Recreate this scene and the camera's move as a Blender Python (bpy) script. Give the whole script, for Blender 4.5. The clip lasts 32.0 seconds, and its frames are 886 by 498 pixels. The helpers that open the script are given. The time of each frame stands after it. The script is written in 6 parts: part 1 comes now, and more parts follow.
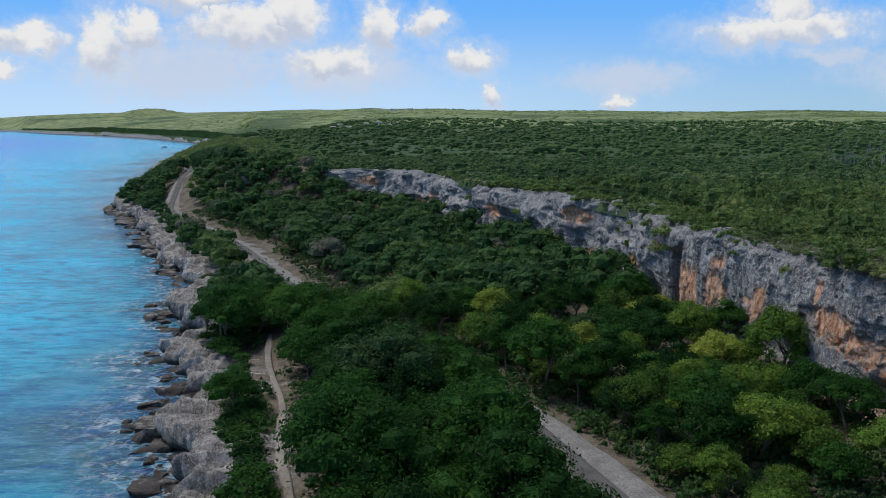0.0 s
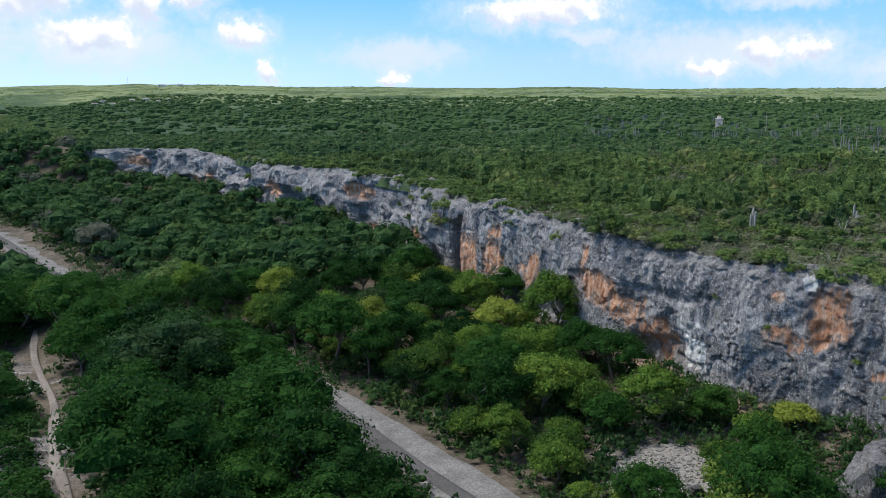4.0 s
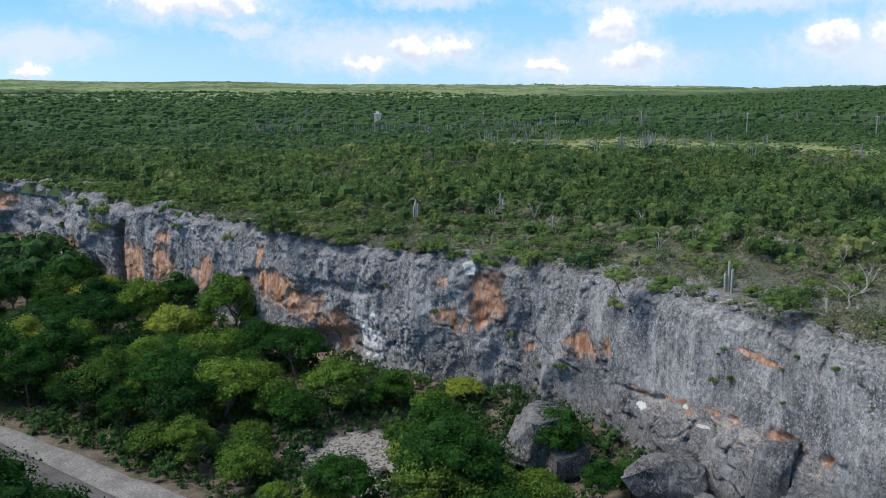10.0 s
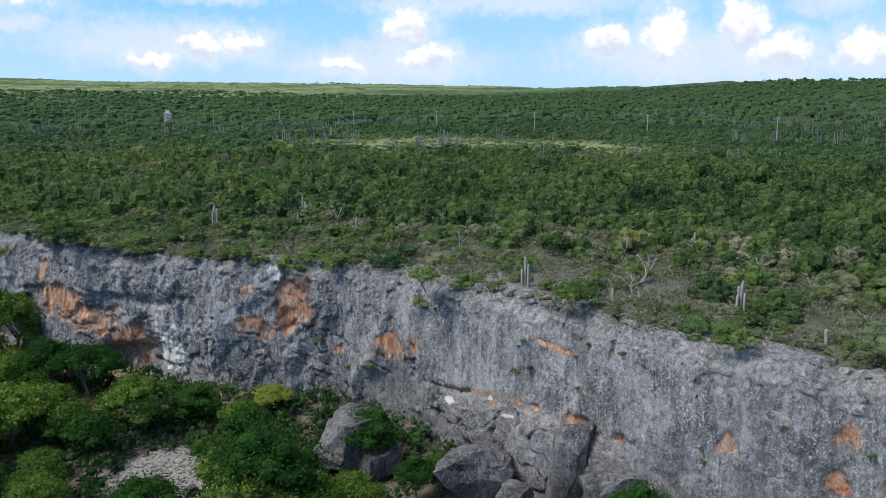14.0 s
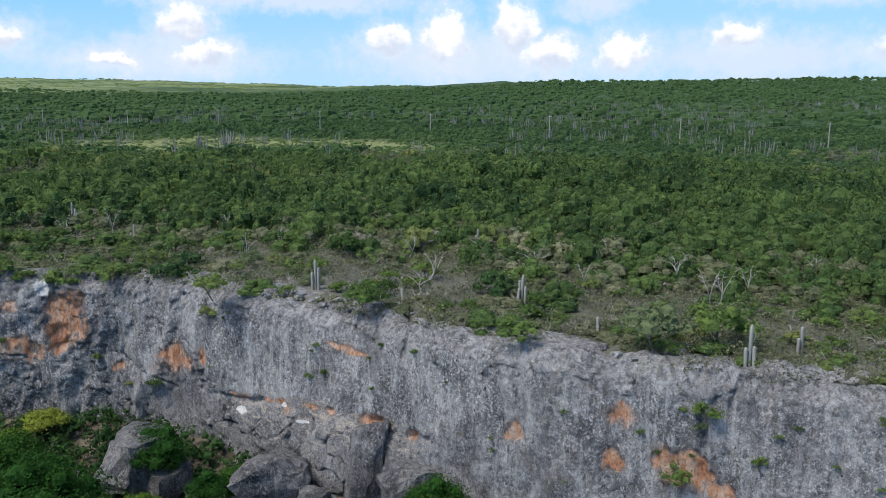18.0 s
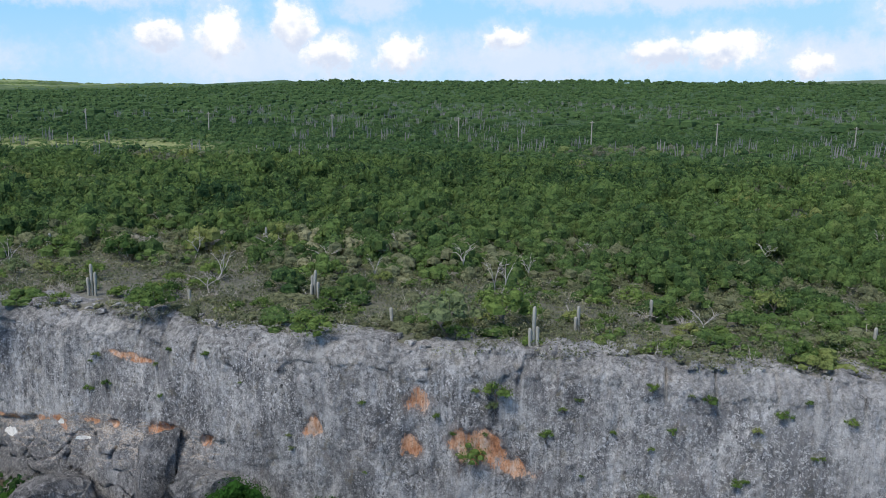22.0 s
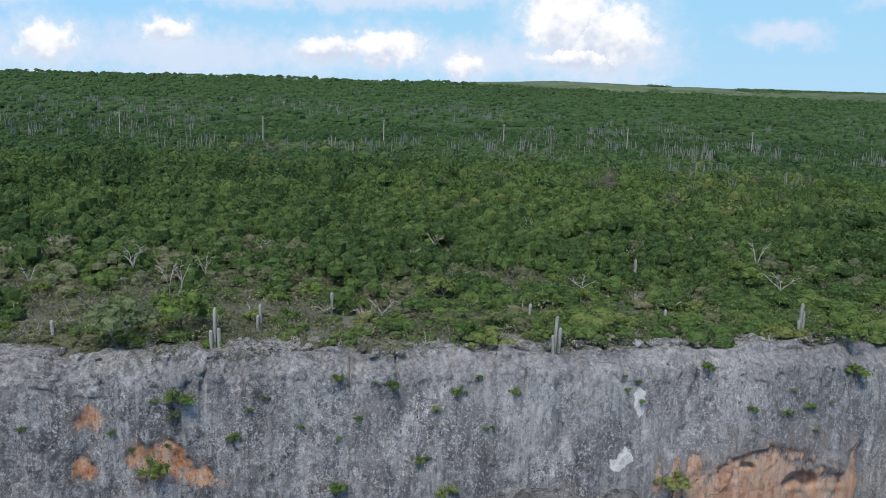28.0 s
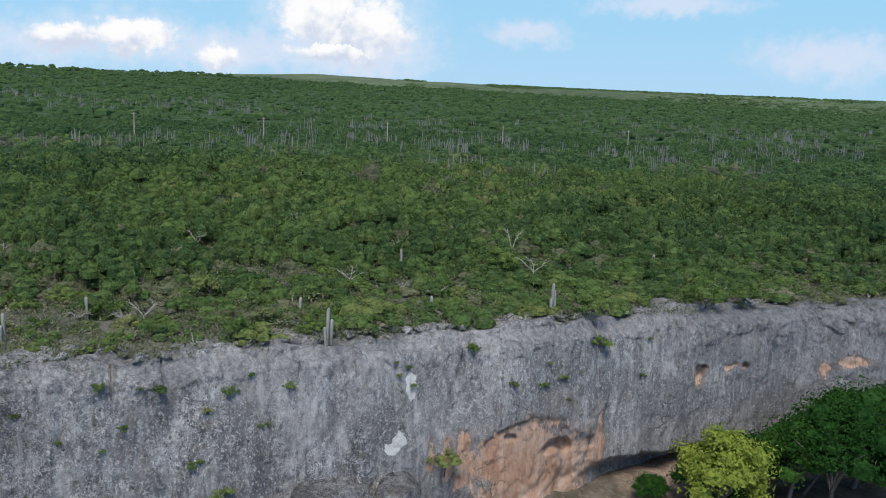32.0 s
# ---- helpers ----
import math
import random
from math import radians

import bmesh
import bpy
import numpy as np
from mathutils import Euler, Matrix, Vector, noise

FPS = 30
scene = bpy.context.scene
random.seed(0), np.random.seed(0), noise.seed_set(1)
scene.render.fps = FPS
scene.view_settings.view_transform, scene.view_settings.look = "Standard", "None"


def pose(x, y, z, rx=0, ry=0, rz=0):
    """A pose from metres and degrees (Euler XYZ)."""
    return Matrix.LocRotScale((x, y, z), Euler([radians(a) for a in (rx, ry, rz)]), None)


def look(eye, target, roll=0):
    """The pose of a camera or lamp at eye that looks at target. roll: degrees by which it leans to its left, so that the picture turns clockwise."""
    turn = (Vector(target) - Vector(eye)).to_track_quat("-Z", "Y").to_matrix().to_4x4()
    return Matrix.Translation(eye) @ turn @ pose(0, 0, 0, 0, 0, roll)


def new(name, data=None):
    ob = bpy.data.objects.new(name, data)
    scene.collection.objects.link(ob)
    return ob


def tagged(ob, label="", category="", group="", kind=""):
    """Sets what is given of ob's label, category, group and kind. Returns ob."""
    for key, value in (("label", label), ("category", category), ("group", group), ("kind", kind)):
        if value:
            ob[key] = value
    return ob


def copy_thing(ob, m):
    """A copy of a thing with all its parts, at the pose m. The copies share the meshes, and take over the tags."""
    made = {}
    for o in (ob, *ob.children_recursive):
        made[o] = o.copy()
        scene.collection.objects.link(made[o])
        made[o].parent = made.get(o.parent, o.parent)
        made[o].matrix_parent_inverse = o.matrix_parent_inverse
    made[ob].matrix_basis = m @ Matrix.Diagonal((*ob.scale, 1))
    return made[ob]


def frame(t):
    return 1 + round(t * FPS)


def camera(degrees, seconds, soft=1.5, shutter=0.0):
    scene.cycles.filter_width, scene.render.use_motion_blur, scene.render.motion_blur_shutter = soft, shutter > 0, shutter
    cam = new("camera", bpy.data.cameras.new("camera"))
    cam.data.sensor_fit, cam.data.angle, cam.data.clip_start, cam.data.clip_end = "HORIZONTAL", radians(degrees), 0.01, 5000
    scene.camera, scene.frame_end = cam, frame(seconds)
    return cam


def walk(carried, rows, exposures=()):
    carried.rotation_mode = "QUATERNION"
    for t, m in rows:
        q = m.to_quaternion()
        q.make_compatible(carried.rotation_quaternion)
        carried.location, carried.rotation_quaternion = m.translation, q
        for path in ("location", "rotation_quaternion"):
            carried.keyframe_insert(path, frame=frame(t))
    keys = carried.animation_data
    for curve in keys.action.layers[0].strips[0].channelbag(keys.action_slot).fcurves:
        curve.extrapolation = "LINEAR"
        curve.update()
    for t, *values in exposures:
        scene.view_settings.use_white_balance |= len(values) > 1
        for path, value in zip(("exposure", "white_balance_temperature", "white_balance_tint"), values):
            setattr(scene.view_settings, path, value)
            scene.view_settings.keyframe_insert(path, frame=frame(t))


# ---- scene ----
cam = camera(54.9, 32.0, 0.9)
PATH = [
    (0, (0.00, 0.00, 30.00), (0.00, 49.47, 22.75), 0.12),
    (0.5, (-0.01, 0.00, 29.99), (1.35, 49.43, 22.56), 0.01),
    (1, (-0.02, -0.00, 29.97), (2.69, 49.30, 22.12), 0.06),
    (1.5, (-0.03, -0.01, 29.95), (4.03, 49.14, 21.76), -0.02),
    (2, (-0.06, -0.03, 29.92), (5.46, 48.95, 21.48), 0.01),
    (2.5, (-0.08, -0.04, 29.90), (7.02, 48.73, 21.45), 0.02),
    (3, (-0.12, -0.04, 29.90), (8.65, 48.45, 21.42), -0.03),
    (3.5, (-0.16, -0.04, 29.91), (10.44, 48.08, 21.38), -0.02),
    (5.5, (-0.33, -0.16, 30.13), (17.65, 45.70, 21.51), 0.13),
    (6, (-0.37, -0.16, 30.16), (19.38, 44.95, 21.53), 0.14),
    (6.5, (-0.41, -0.16, 30.18), (20.85, 44.26, 21.53), 0.09),
    (7, (-0.46, -0.17, 30.19), (21.80, 43.75, 21.52), 0.07),
    (7.5, (-0.50, -0.17, 30.18), (23.01, 43.09, 21.47), 0.07),
    (8, (-0.52, -0.18, 30.19), (24.15, 42.43, 21.48), 0.06),
    (8.5, (-0.53, -0.18, 30.22), (25.29, 41.73, 21.46), 0.08),
    (9, (-0.54, -0.20, 30.25), (26.45, 40.97, 21.48), 0.09),
    (9.5, (-0.58, -0.22, 30.28), (27.59, 40.15, 21.47), 0.12),
    (10, (-0.62, -0.25, 30.34), (28.86, 39.16, 21.51), 0.15),
    (10.5, (-0.65, -0.29, 30.44), (30.14, 38.10, 21.62), 0.25),
    (11, (-0.70, -0.33, 30.55), (31.43, 36.94, 21.70), 0.28),
    (11.5, (-0.75, -0.35, 30.66), (32.68, 35.76, 21.83), 0.32),
    (12, (-0.81, -0.34, 30.73), (33.75, 34.69, 21.90), 0.31),
    (12.5, (-0.86, -0.32, 30.73), (34.81, 33.58, 21.86), 0.32),
    (13, (-0.90, -0.29, 30.71), (35.34, 33.00, 21.80), 0.36),
    (13.5, (-0.92, -0.26, 30.70), (36.10, 32.15, 21.83), 0.38),
    (15.5, (-0.98, -0.26, 30.77), (39.19, 28.15, 21.90), 0.46),
    (16, (-0.98, -0.25, 30.80), (40.10, 26.84, 21.93), 0.49),
    (16.5, (-0.96, -0.24, 30.83), (41.02, 25.43, 21.95), 0.53),
    (17, (-0.93, -0.24, 30.86), (41.91, 23.96, 21.98), 0.56),
    (17.5, (-0.88, -0.26, 30.91), (42.77, 22.46, 22.06), 0.60),
    (18, (-0.82, -0.29, 30.97), (43.59, 20.93, 22.15), 0.76),
    (18.5, (-0.76, -0.33, 31.00), (44.34, 19.39, 22.20), 0.91),
    (19, (-0.74, -0.36, 31.02), (44.97, 17.91, 22.22), 1.02),
    (19.5, (-0.77, -0.35, 31.00), (45.49, 16.48, 22.20), 1.08),
    (20, (-0.85, -0.29, 30.94), (45.92, 15.08, 22.19), 1.09),
    (20.5, (-0.95, -0.21, 30.81), (46.27, 13.71, 22.10), 1.06),
    (21, (-1.05, -0.14, 30.66), (46.58, 12.36, 21.97), 1.09),
    (21.5, (-1.11, -0.09, 30.59), (46.90, 10.88, 21.92), 1.17),
    (22, (-1.13, -0.07, 30.64), (47.21, 9.37, 22.01), 1.17),
    (22.5, (-1.12, -0.06, 30.76), (47.50, 7.86, 22.18), 1.23),
    (23, (-1.10, -0.05, 30.87), (47.74, 6.42, 22.31), 1.30),
    (23.5, (-1.07, -0.04, 30.97), (47.93, 5.16, 22.44), 1.41),
    (24, (-1.04, -0.00, 31.01), (48.08, 3.91, 22.52), 1.47),
    (24.5, (-1.01, 0.06, 31.00), (48.19, 2.67, 22.48), 1.48),
    (26.5, (-0.89, 0.11, 30.82), (48.32, -2.62, 22.36), 1.76),
    (27, (-0.90, 0.09, 30.79), (48.18, -4.43, 22.36), 1.86),
    (27.5, (-0.92, 0.06, 30.72), (47.91, -6.70, 22.34), 1.99),
    (28, (-0.94, 0.05, 30.61), (47.50, -9.11, 22.26), 2.08),
    (28.5, (-0.97, 0.06, 30.50), (46.99, -11.38, 22.19), 2.18),
    (29, (-1.00, 0.09, 30.39), (46.41, -13.44, 22.11), 2.22),
    (29.5, (-1.03, 0.12, 30.33), (45.85, -15.14, 22.04), 2.28),
    (30, (-1.06, 0.17, 30.35), (45.42, -16.30, 22.07), 2.40),
    (30.5, (-1.08, 0.22, 30.42), (44.92, -17.55, 22.18), 2.41),
    (31, (-1.11, 0.27, 30.49), (44.25, -19.09, 22.28), 2.44),
    (31.5, (-1.15, 0.30, 30.55), (43.58, -20.47, 22.34), 2.45),
    (32, (-1.19, 0.33, 30.58), (42.91, -21.76, 22.40), 2.49),
]
walk(cam, [(t, look(eye, target, roll)) for t, eye, target, roll in PATH], [(0, -0.32), (1.5, -0.16), (3, 0.13), (6, 0.13), (9, 0.12), (14, 0.1), (20, 0.08), (26, 0.03), (32, -0.05)])

# ---------------------------------------------------------------- world, sun
def cloudy_world():
    w = bpy.data.worlds.new("world")
    scene.world = w
    w.use_nodes = True
    nt = w.node_tree
    nt.nodes.clear()
    N, L = nt.nodes.new, nt.links.new

    def math_node(op, a, b=None, c=None):
        n = N("ShaderNodeMath")
        n.operation = op
        for i, v in enumerate((a, b, c)):
            if v is None:
                continue
            if isinstance(v, (int, float)):
                n.inputs[i].default_value = v
            else:
                L(v, n.inputs[i])
        return n.outputs[0]

    def mix(fac, a, b):
        n = N("ShaderNodeMix")
        n.data_type = "RGBA"
        for i, v in ((0, fac), (6, a), (7, b)):
            if isinstance(v, (int, float, tuple)):
                n.inputs[i].default_value = v
            else:
                L(v, n.inputs[i])
        return n.outputs[2]

    sky = N("ShaderNodeTexSky")
    sky.sky_type, sky.sun_disc = "NISHITA", False
    sky.sun_elevation, sky.sun_rotation = radians(SUN_EL), radians(SUN_AZ)
    sky.air_density, sky.dust_density, sky.ozone_density = 1.0, 0.6, 2.0
    co = N("ShaderNodeTexCoord")
    sep = N("ShaderNodeSeparateXYZ")
    L(co.outputs["Generated"], sep.inputs[0])
    az = math_node("MULTIPLY", math_node("ARCTAN2", sep.outputs[0], sep.outputs[1]), 57.2958)
    el = math_node("MULTIPLY", math_node("ARCSINE", sep.outputs[2]), 57.2958)
    comb = N("ShaderNodeCombineXYZ")
    L(az, comb.inputs[0]), L(el, comb.inputs[1])
    no1 = N("ShaderNodeTexNoise")
    no1.inputs["Scale"].default_value, no1.inputs["Detail"].default_value, no1.inputs["Roughness"].default_value = 0.62, 6, 0.62
    L(comb.outputs[0], no1.inputs["Vector"])
    warp = N("ShaderNodeVectorMath")
    warp.operation = "SUBTRACT"
    L(no1.outputs["Color"], warp.inputs[0])
    warp.inputs[1].default_value = (0.5, 0.5, 0.5)
    amp = N("ShaderNodeVectorMath")
    amp.operation = "MULTIPLY_ADD"
    L(warp.outputs[0], amp.inputs[0])
    amp.inputs[1].default_value = (3.2, 2.4, 0.0)
    L(comb.outputs[0], amp.inputs[2])
    dist, level = {"bright": None, "faint": None}, [None]

    def cloud(a, e, wd, hg, kind="bright"):
        m = N("ShaderNodeVectorMath")
        m.operation = "MULTIPLY_ADD"
        L(amp.outputs[0], m.inputs[0])
        m.inputs[1].default_value = (1 / wd, 1 / hg, 0)
        m.inputs[2].default_value = (-a / wd, -e / hg, 0)
        ln = N("ShaderNodeVectorMath")
        ln.operation = "LENGTH"
        L(m.outputs[0], ln.inputs[0])
        d = ln.outputs["Value"]
        if kind == "bright":
            up = N("ShaderNodeSeparateXYZ")
            L(m.outputs[0], up.inputs[0])
            if level[0] is None:
                level[0] = up.outputs[1]
            else:
                level[0] = math_node("MULTIPLY_ADD", math_node("LESS_THAN", d, dist[kind]), math_node("SUBTRACT", up.outputs[1], level[0]), level[0])
        dist[kind] = d if dist[kind] is None else math_node("MINIMUM", dist[kind], d)

    # cumulus over the coast and the bay
    cloud(-21.2, 4.7, 1.3, 2.0), cloud(-19.0, 5.6, 1.2, 1.2), cloud(-12.5, 6.2, 3.6, 1.4), cloud(-9.7, 6.9, 1.9, 1.4)
    cloud(-4.2, 6.3, 1.2, 1.3), cloud(-1.0, 6.5, 1.2, 0.8), cloud(1.7, 4.3, 1.4, 0.8), cloud(-7.4, 4.0, 2.6, 0.9)
    cloud(-25.5, 5.0, 1.9, 0.7), cloud(-16.0, 8.2, 3.0, 1.3), cloud(3.2, 1.9, 0.5, 0.8), cloud(-27.0, 3.2, 1.0, 0.6)
    # over the far hills
    cloud(21.2, 5.7, 4.2, 0.9), cloud(21.6, 7.0, 1.7, 1.2), cloud(34.6, 3.0, 1.3, 0.8), cloud(37.4, 3.1, 1.3, 0.7)
    cloud(31.6, 2.1, 1.5, 0.5), cloud(11.4, 1.5, 0.6, 0.5), cloud(47.9, 4.4, 1.5, 1.3), cloud(48.9, 2.4, 1.5, 0.8)
    cloud(43.3, 1.8, 1.3, 0.4), cloud(60.6, 3.7, 1.4, 0.8), cloud(64.4, 3.8, 1.3, 1.6), cloud(68.9, 4.4, 1.1, 1.5)
    cloud(71.3, 2.7, 1.8, 1.0), cloud(75.9, 2.8, 1.5, 1.2), cloud(83.0, 4.0, 1.3, 0.7)
    # over the plateau to the south
    cloud(92.8, 3.2, 2.2, 0.9), cloud(96.6, 3.5, 2.4, 1.0), cloud(101.8, 2.4, 1.2, 0.7), cloud(108.2, 5.6, 2.6, 2.2)
    cloud(110.8, 4.6, 2.8, 2.2), cloud(109.2, 3.2, 2.8, 0.7)
    # thin grey veils and hazy banks
    cloud(-16.4, 3.3, 6.0, 1.9, "faint"), cloud(-6.8, 3.4, 5.0, 1.6, "faint"), cloud(46.0, 2.0, 7.0, 1.4, "faint")
    cloud(66.0, 2.4, 8.0, 1.8, "faint"), cloud(93.5, 6.4, 4.2, 0.8, "faint"), cloud(97.1, 6.9, 6.8, 0.7, "faint")
    cloud(110.0, 3.5, 5.0, 1.6, "faint"), cloud(140.0, 3.9, 4.0, 1.3, "faint"), cloud(130.5, 6.9, 4.4, 0.6, "faint")
    cloud(121.4, 5.0, 2.4, 0.8, "faint"), cloud(54.0, 6.0, 9.0, 0.8, "faint"), cloud(24.0, 4.0, 2.0, 0.5, "faint")
    cloud(36.0, 6.2, 4.0, 0.7, "faint"), cloud(84.0, 2.6, 7.0, 1.5, "faint"), cloud(88.0, 6.8, 7.0, 1.0, "faint"), cloud(103.0, 3.0, 4.0, 1.2, "faint"), cloud(32.0, 3.2, 7.0, 1.5, "faint"), cloud(74.0, 5.9, 2.4, 0.9, "faint"), cloud(12.0, 3.0, 4.0, 1.0, "faint")
    fine = N("ShaderNodeTexNoise")
    fine.inputs["Scale"].default_value, fine.inputs["Detail"].default_value, fine.inputs["Roughness"].default_value = 1.3, 8, 0.66
    L(comb.outputs[0], fine.inputs["Vector"])

    def mask(d, lo, hi):
        n = N("ShaderNodeMapRange")
        n.interpolation_type = "SMOOTHSTEP"
        L(math_node("ADD", d, math_node("MULTIPLY_ADD", fine.outputs["Fac"], -1.2, 0.6)), n.inputs[0])
        for i, v in ((1, lo), (2, hi), (3, 1.0), (4, 0.0)):
            n.inputs[i].default_value = v
        return n.outputs[0]

    # clear sky: pale over the horizon, deeper blue higher up and towards the north; the sky texture overhead
    def span(v, a, b_, lo, hi):
        n = N("ShaderNodeMapRange")
        n.interpolation_type = "SMOOTHSTEP"
        L(v, n.inputs[0])
        for i, x in ((1, a), (2, b_), (3, lo), (4, hi)):
            n.inputs[i].default_value = x
        return n.outputs[0]

    scaled = N("ShaderNodeVectorMath")
    scaled.operation = "SCALE"
    L(sky.outputs[0], scaled.inputs[0])
    scaled.inputs["Scale"].default_value = SKY
    upper = mix(span(az, 10.0, 105.0, 0.0, 1.0), (0.18, 0.55, 1.2, 1), (0.36, 0.68, 0.95, 1))
    lower = mix(span(az, -10.0, 30.0, 0.0, 1.0), (0.64, 0.90, 1.2, 1), (0.46, 0.72, 0.95, 1))
    low_sky = mix(span(el, 0.0, 8.5, 0.0, 1.0), lower, upper)
    base = mix(span(el, 9.0, 24.0, 0.0, 1.0), low_sky, scaled.outputs[0])
    faint = math_node("MULTIPLY", mask(dist["faint"], 0.3, 1.6), 0.8)
    with_faint = mix(faint, base, (0.72, 0.80, 0.96, 1))
    shade = N("ShaderNodeTexNoise")
    shade.inputs["Scale"].default_value, shade.inputs["Detail"].default_value = 0.55, 4
    L(comb.outputs[0], shade.inputs["Vector"])
    tone = span(math_node("ADD", level[0], math_node("MULTIPLY_ADD", shade.outputs["Fac"], 4.0, -2.0)), -0.9, 0.35, 0.0, 1.0)
    white = mix(tone, (0.66, 0.73, 0.88, 1), (1.02, 1.02, 1.02, 1))
    halo = mix(math_node("MULTIPLY", mask(dist["bright"], 0.6, 2.3), 0.6), with_faint, (0.78, 0.85, 0.98, 1))
    full = mix(mask(dist["bright"], 0.66, 1.28), halo, white)
    bg = N("ShaderNodeBackground")
    L(full, bg.inputs[0])
    bg.inputs[1].default_value = 1.0
    out = N("ShaderNodeOutputWorld")
    L(bg.outputs[0], out.inputs[0])


SUN_EL, SUN_AZ, SKY = 58.0, -62.0, 0.14
cloudy_world()
sun_data = bpy.data.lights.new("sun", "SUN")
sun_data.energy, sun_data.angle, sun_data.color = 3.5, radians(24), (1.0, 0.95, 0.87)
sun = new("sun", sun_data)
sun.matrix_world = look((math.sin(radians(SUN_AZ)) * 90, math.cos(radians(SUN_AZ)) * 90, 90 * math.tan(radians(SUN_EL))), (0, 0, 0))


# ---------------------------------------------------------------- noise on arrays
def hashed(ix, iy, iz, seed):
    h = (ix.astype(np.int64) * 374761393 + iy.astype(np.int64) * 668265263 + iz.astype(np.int64) * 2147483647 + seed * 1274126177) & 0xFFFFFFFF
    h = ((h ^ (h >> 13)) * 1274126177) & 0xFFFFFFFF
    h = (h ^ (h >> 16)) & 0xFFFFFFFF
    return h / 4294967295.0


def vnoise(x, y, z, seed=0):
    x, y, z = np.broadcast_arrays(np.asarray(x, float), np.asarray(y, float), np.asarray(z, float))
    fx, fy, fz = np.floor(x), np.floor(y), np.floor(z)
    u, v, w = x - fx, y - fy, z - fz
    u, v, w = u * u * (3 - 2 * u), v * v * (3 - 2 * v), w * w * (3 - 2 * w)
    r = 0
    for dx in (0, 1):
        for dy in (0, 1):
            for dz in (0, 1):
                r = r + hashed(fx + dx, fy + dy, fz + dz, seed) * (u if dx else 1 - u) * (v if dy else 1 - v) * (w if dz else 1 - w)
    return r * 2 - 1


def fbm(x, y, z, octaves=4, seed=0, gain=0.5):
    r, a, f = 0, 1.0, 1.0
    for o in range(octaves):
        r = r + a * vnoise(x * f, y * f, z * f, seed + o * 17)
        a, f = a * gain, f * 2.03
    return r


def smooth(a, b, x):
    t = np.clip((np.asarray(x, float) - a) / (b - a), 0, 1)
    return t * t * (3 - 2 * t)


# ---------------------------------------------------------------- mesh helpers
def mesh_from(name, verts, faces, material, smooth_shade=False):
    """A mesh from arrays: verts n x 3, faces m x k with one k."""
    verts, faces = np.asarray(verts, np.float32), np.asarray(faces, np.int32)
    me = bpy.data.meshes.new(name)
    k = faces.shape[1]
    me.vertices.add(len(verts)), me.loops.add(faces.size), me.polygons.add(len(faces))
    me.vertices.foreach_set("co", verts.ravel())
    me.loops.foreach_set("vertex_index", faces.ravel())
    me.polygons.foreach_set("loop_start", np.arange(0, faces.size, k, dtype=np.int32))
    if smooth_shade:
        me.polygons.foreach_set("use_smooth", np.ones(len(faces), bool))
    me.update(calc_edges=True)
    if material:
        me.materials.append(material)
    return me


def grid_faces(rows, cols, flip=False):
    i = np.arange(rows - 1)[:, None] * cols + np.arange(cols - 1)[None]
    q = np.stack([i, i + 1, i + cols + 1, i + cols], -1).reshape(-1, 4)
    return q[:, ::-1] if flip else q


def attribute(me, name, values):
    at = me.attributes.new(name, "FLOAT", "POINT")
    at.data.foreach_set("value", np.asarray(values, np.float32).ravel())


def part(name, me, parent, label=""):
    ob = new(name, me)
    ob.parent = parent
    if label:
        ob["label"] = label
    return ob


def bm_mesh(name, bm, material, smooth_shade=False):
    me = bpy.data.meshes.new(name)
    bm.to_mesh(me)
    bm.free()
    me.materials.append(material)
    if smooth_shade:
        me.polygons.foreach_set("use_smooth", np.ones(len(me.polygons), bool))
    return me


def tubes(paths, sides=5):
    """Tapered tubes along polylines: each path is a list of (x, y, z, radius)."""
    vs, fs, base = [], [], 0
    for p in paths:
        p = np.asarray(p, float)
        d = np.gradient(p[:, :3], axis=0)
        d /= np.linalg.norm(d, axis=1)[:, None] + 1e-9
        ref = np.where(np.abs(d[:, 2:3]) > 0.9, [[1.0, 0, 0]], [[0, 0, 1.0]])
        a = np.cross(d, ref)
        a /= np.linalg.norm(a, axis=1)[:, None] + 1e-9
        b = np.cross(d, a)
        ang = np.arange(sides) * 2 * np.pi / sides
        ring = p[:, None, :3] + p[:, None, 3:4] * (np.cos(ang)[None, :, None] * a[:, None] + np.sin(ang)[None, :, None] * b[:, None])
        vs.append(ring.reshape(-1, 3))
        for i in range(len(p) - 1):
            for j in range(sides):
                k = (j + 1) % sides
                fs.append((base + i * sides + j, base + i * sides + k, base + (i + 1) * sides + k, base + (i + 1) * sides + j))
        base += len(p) * sides
    return np.concatenate(vs), np.array(fs)


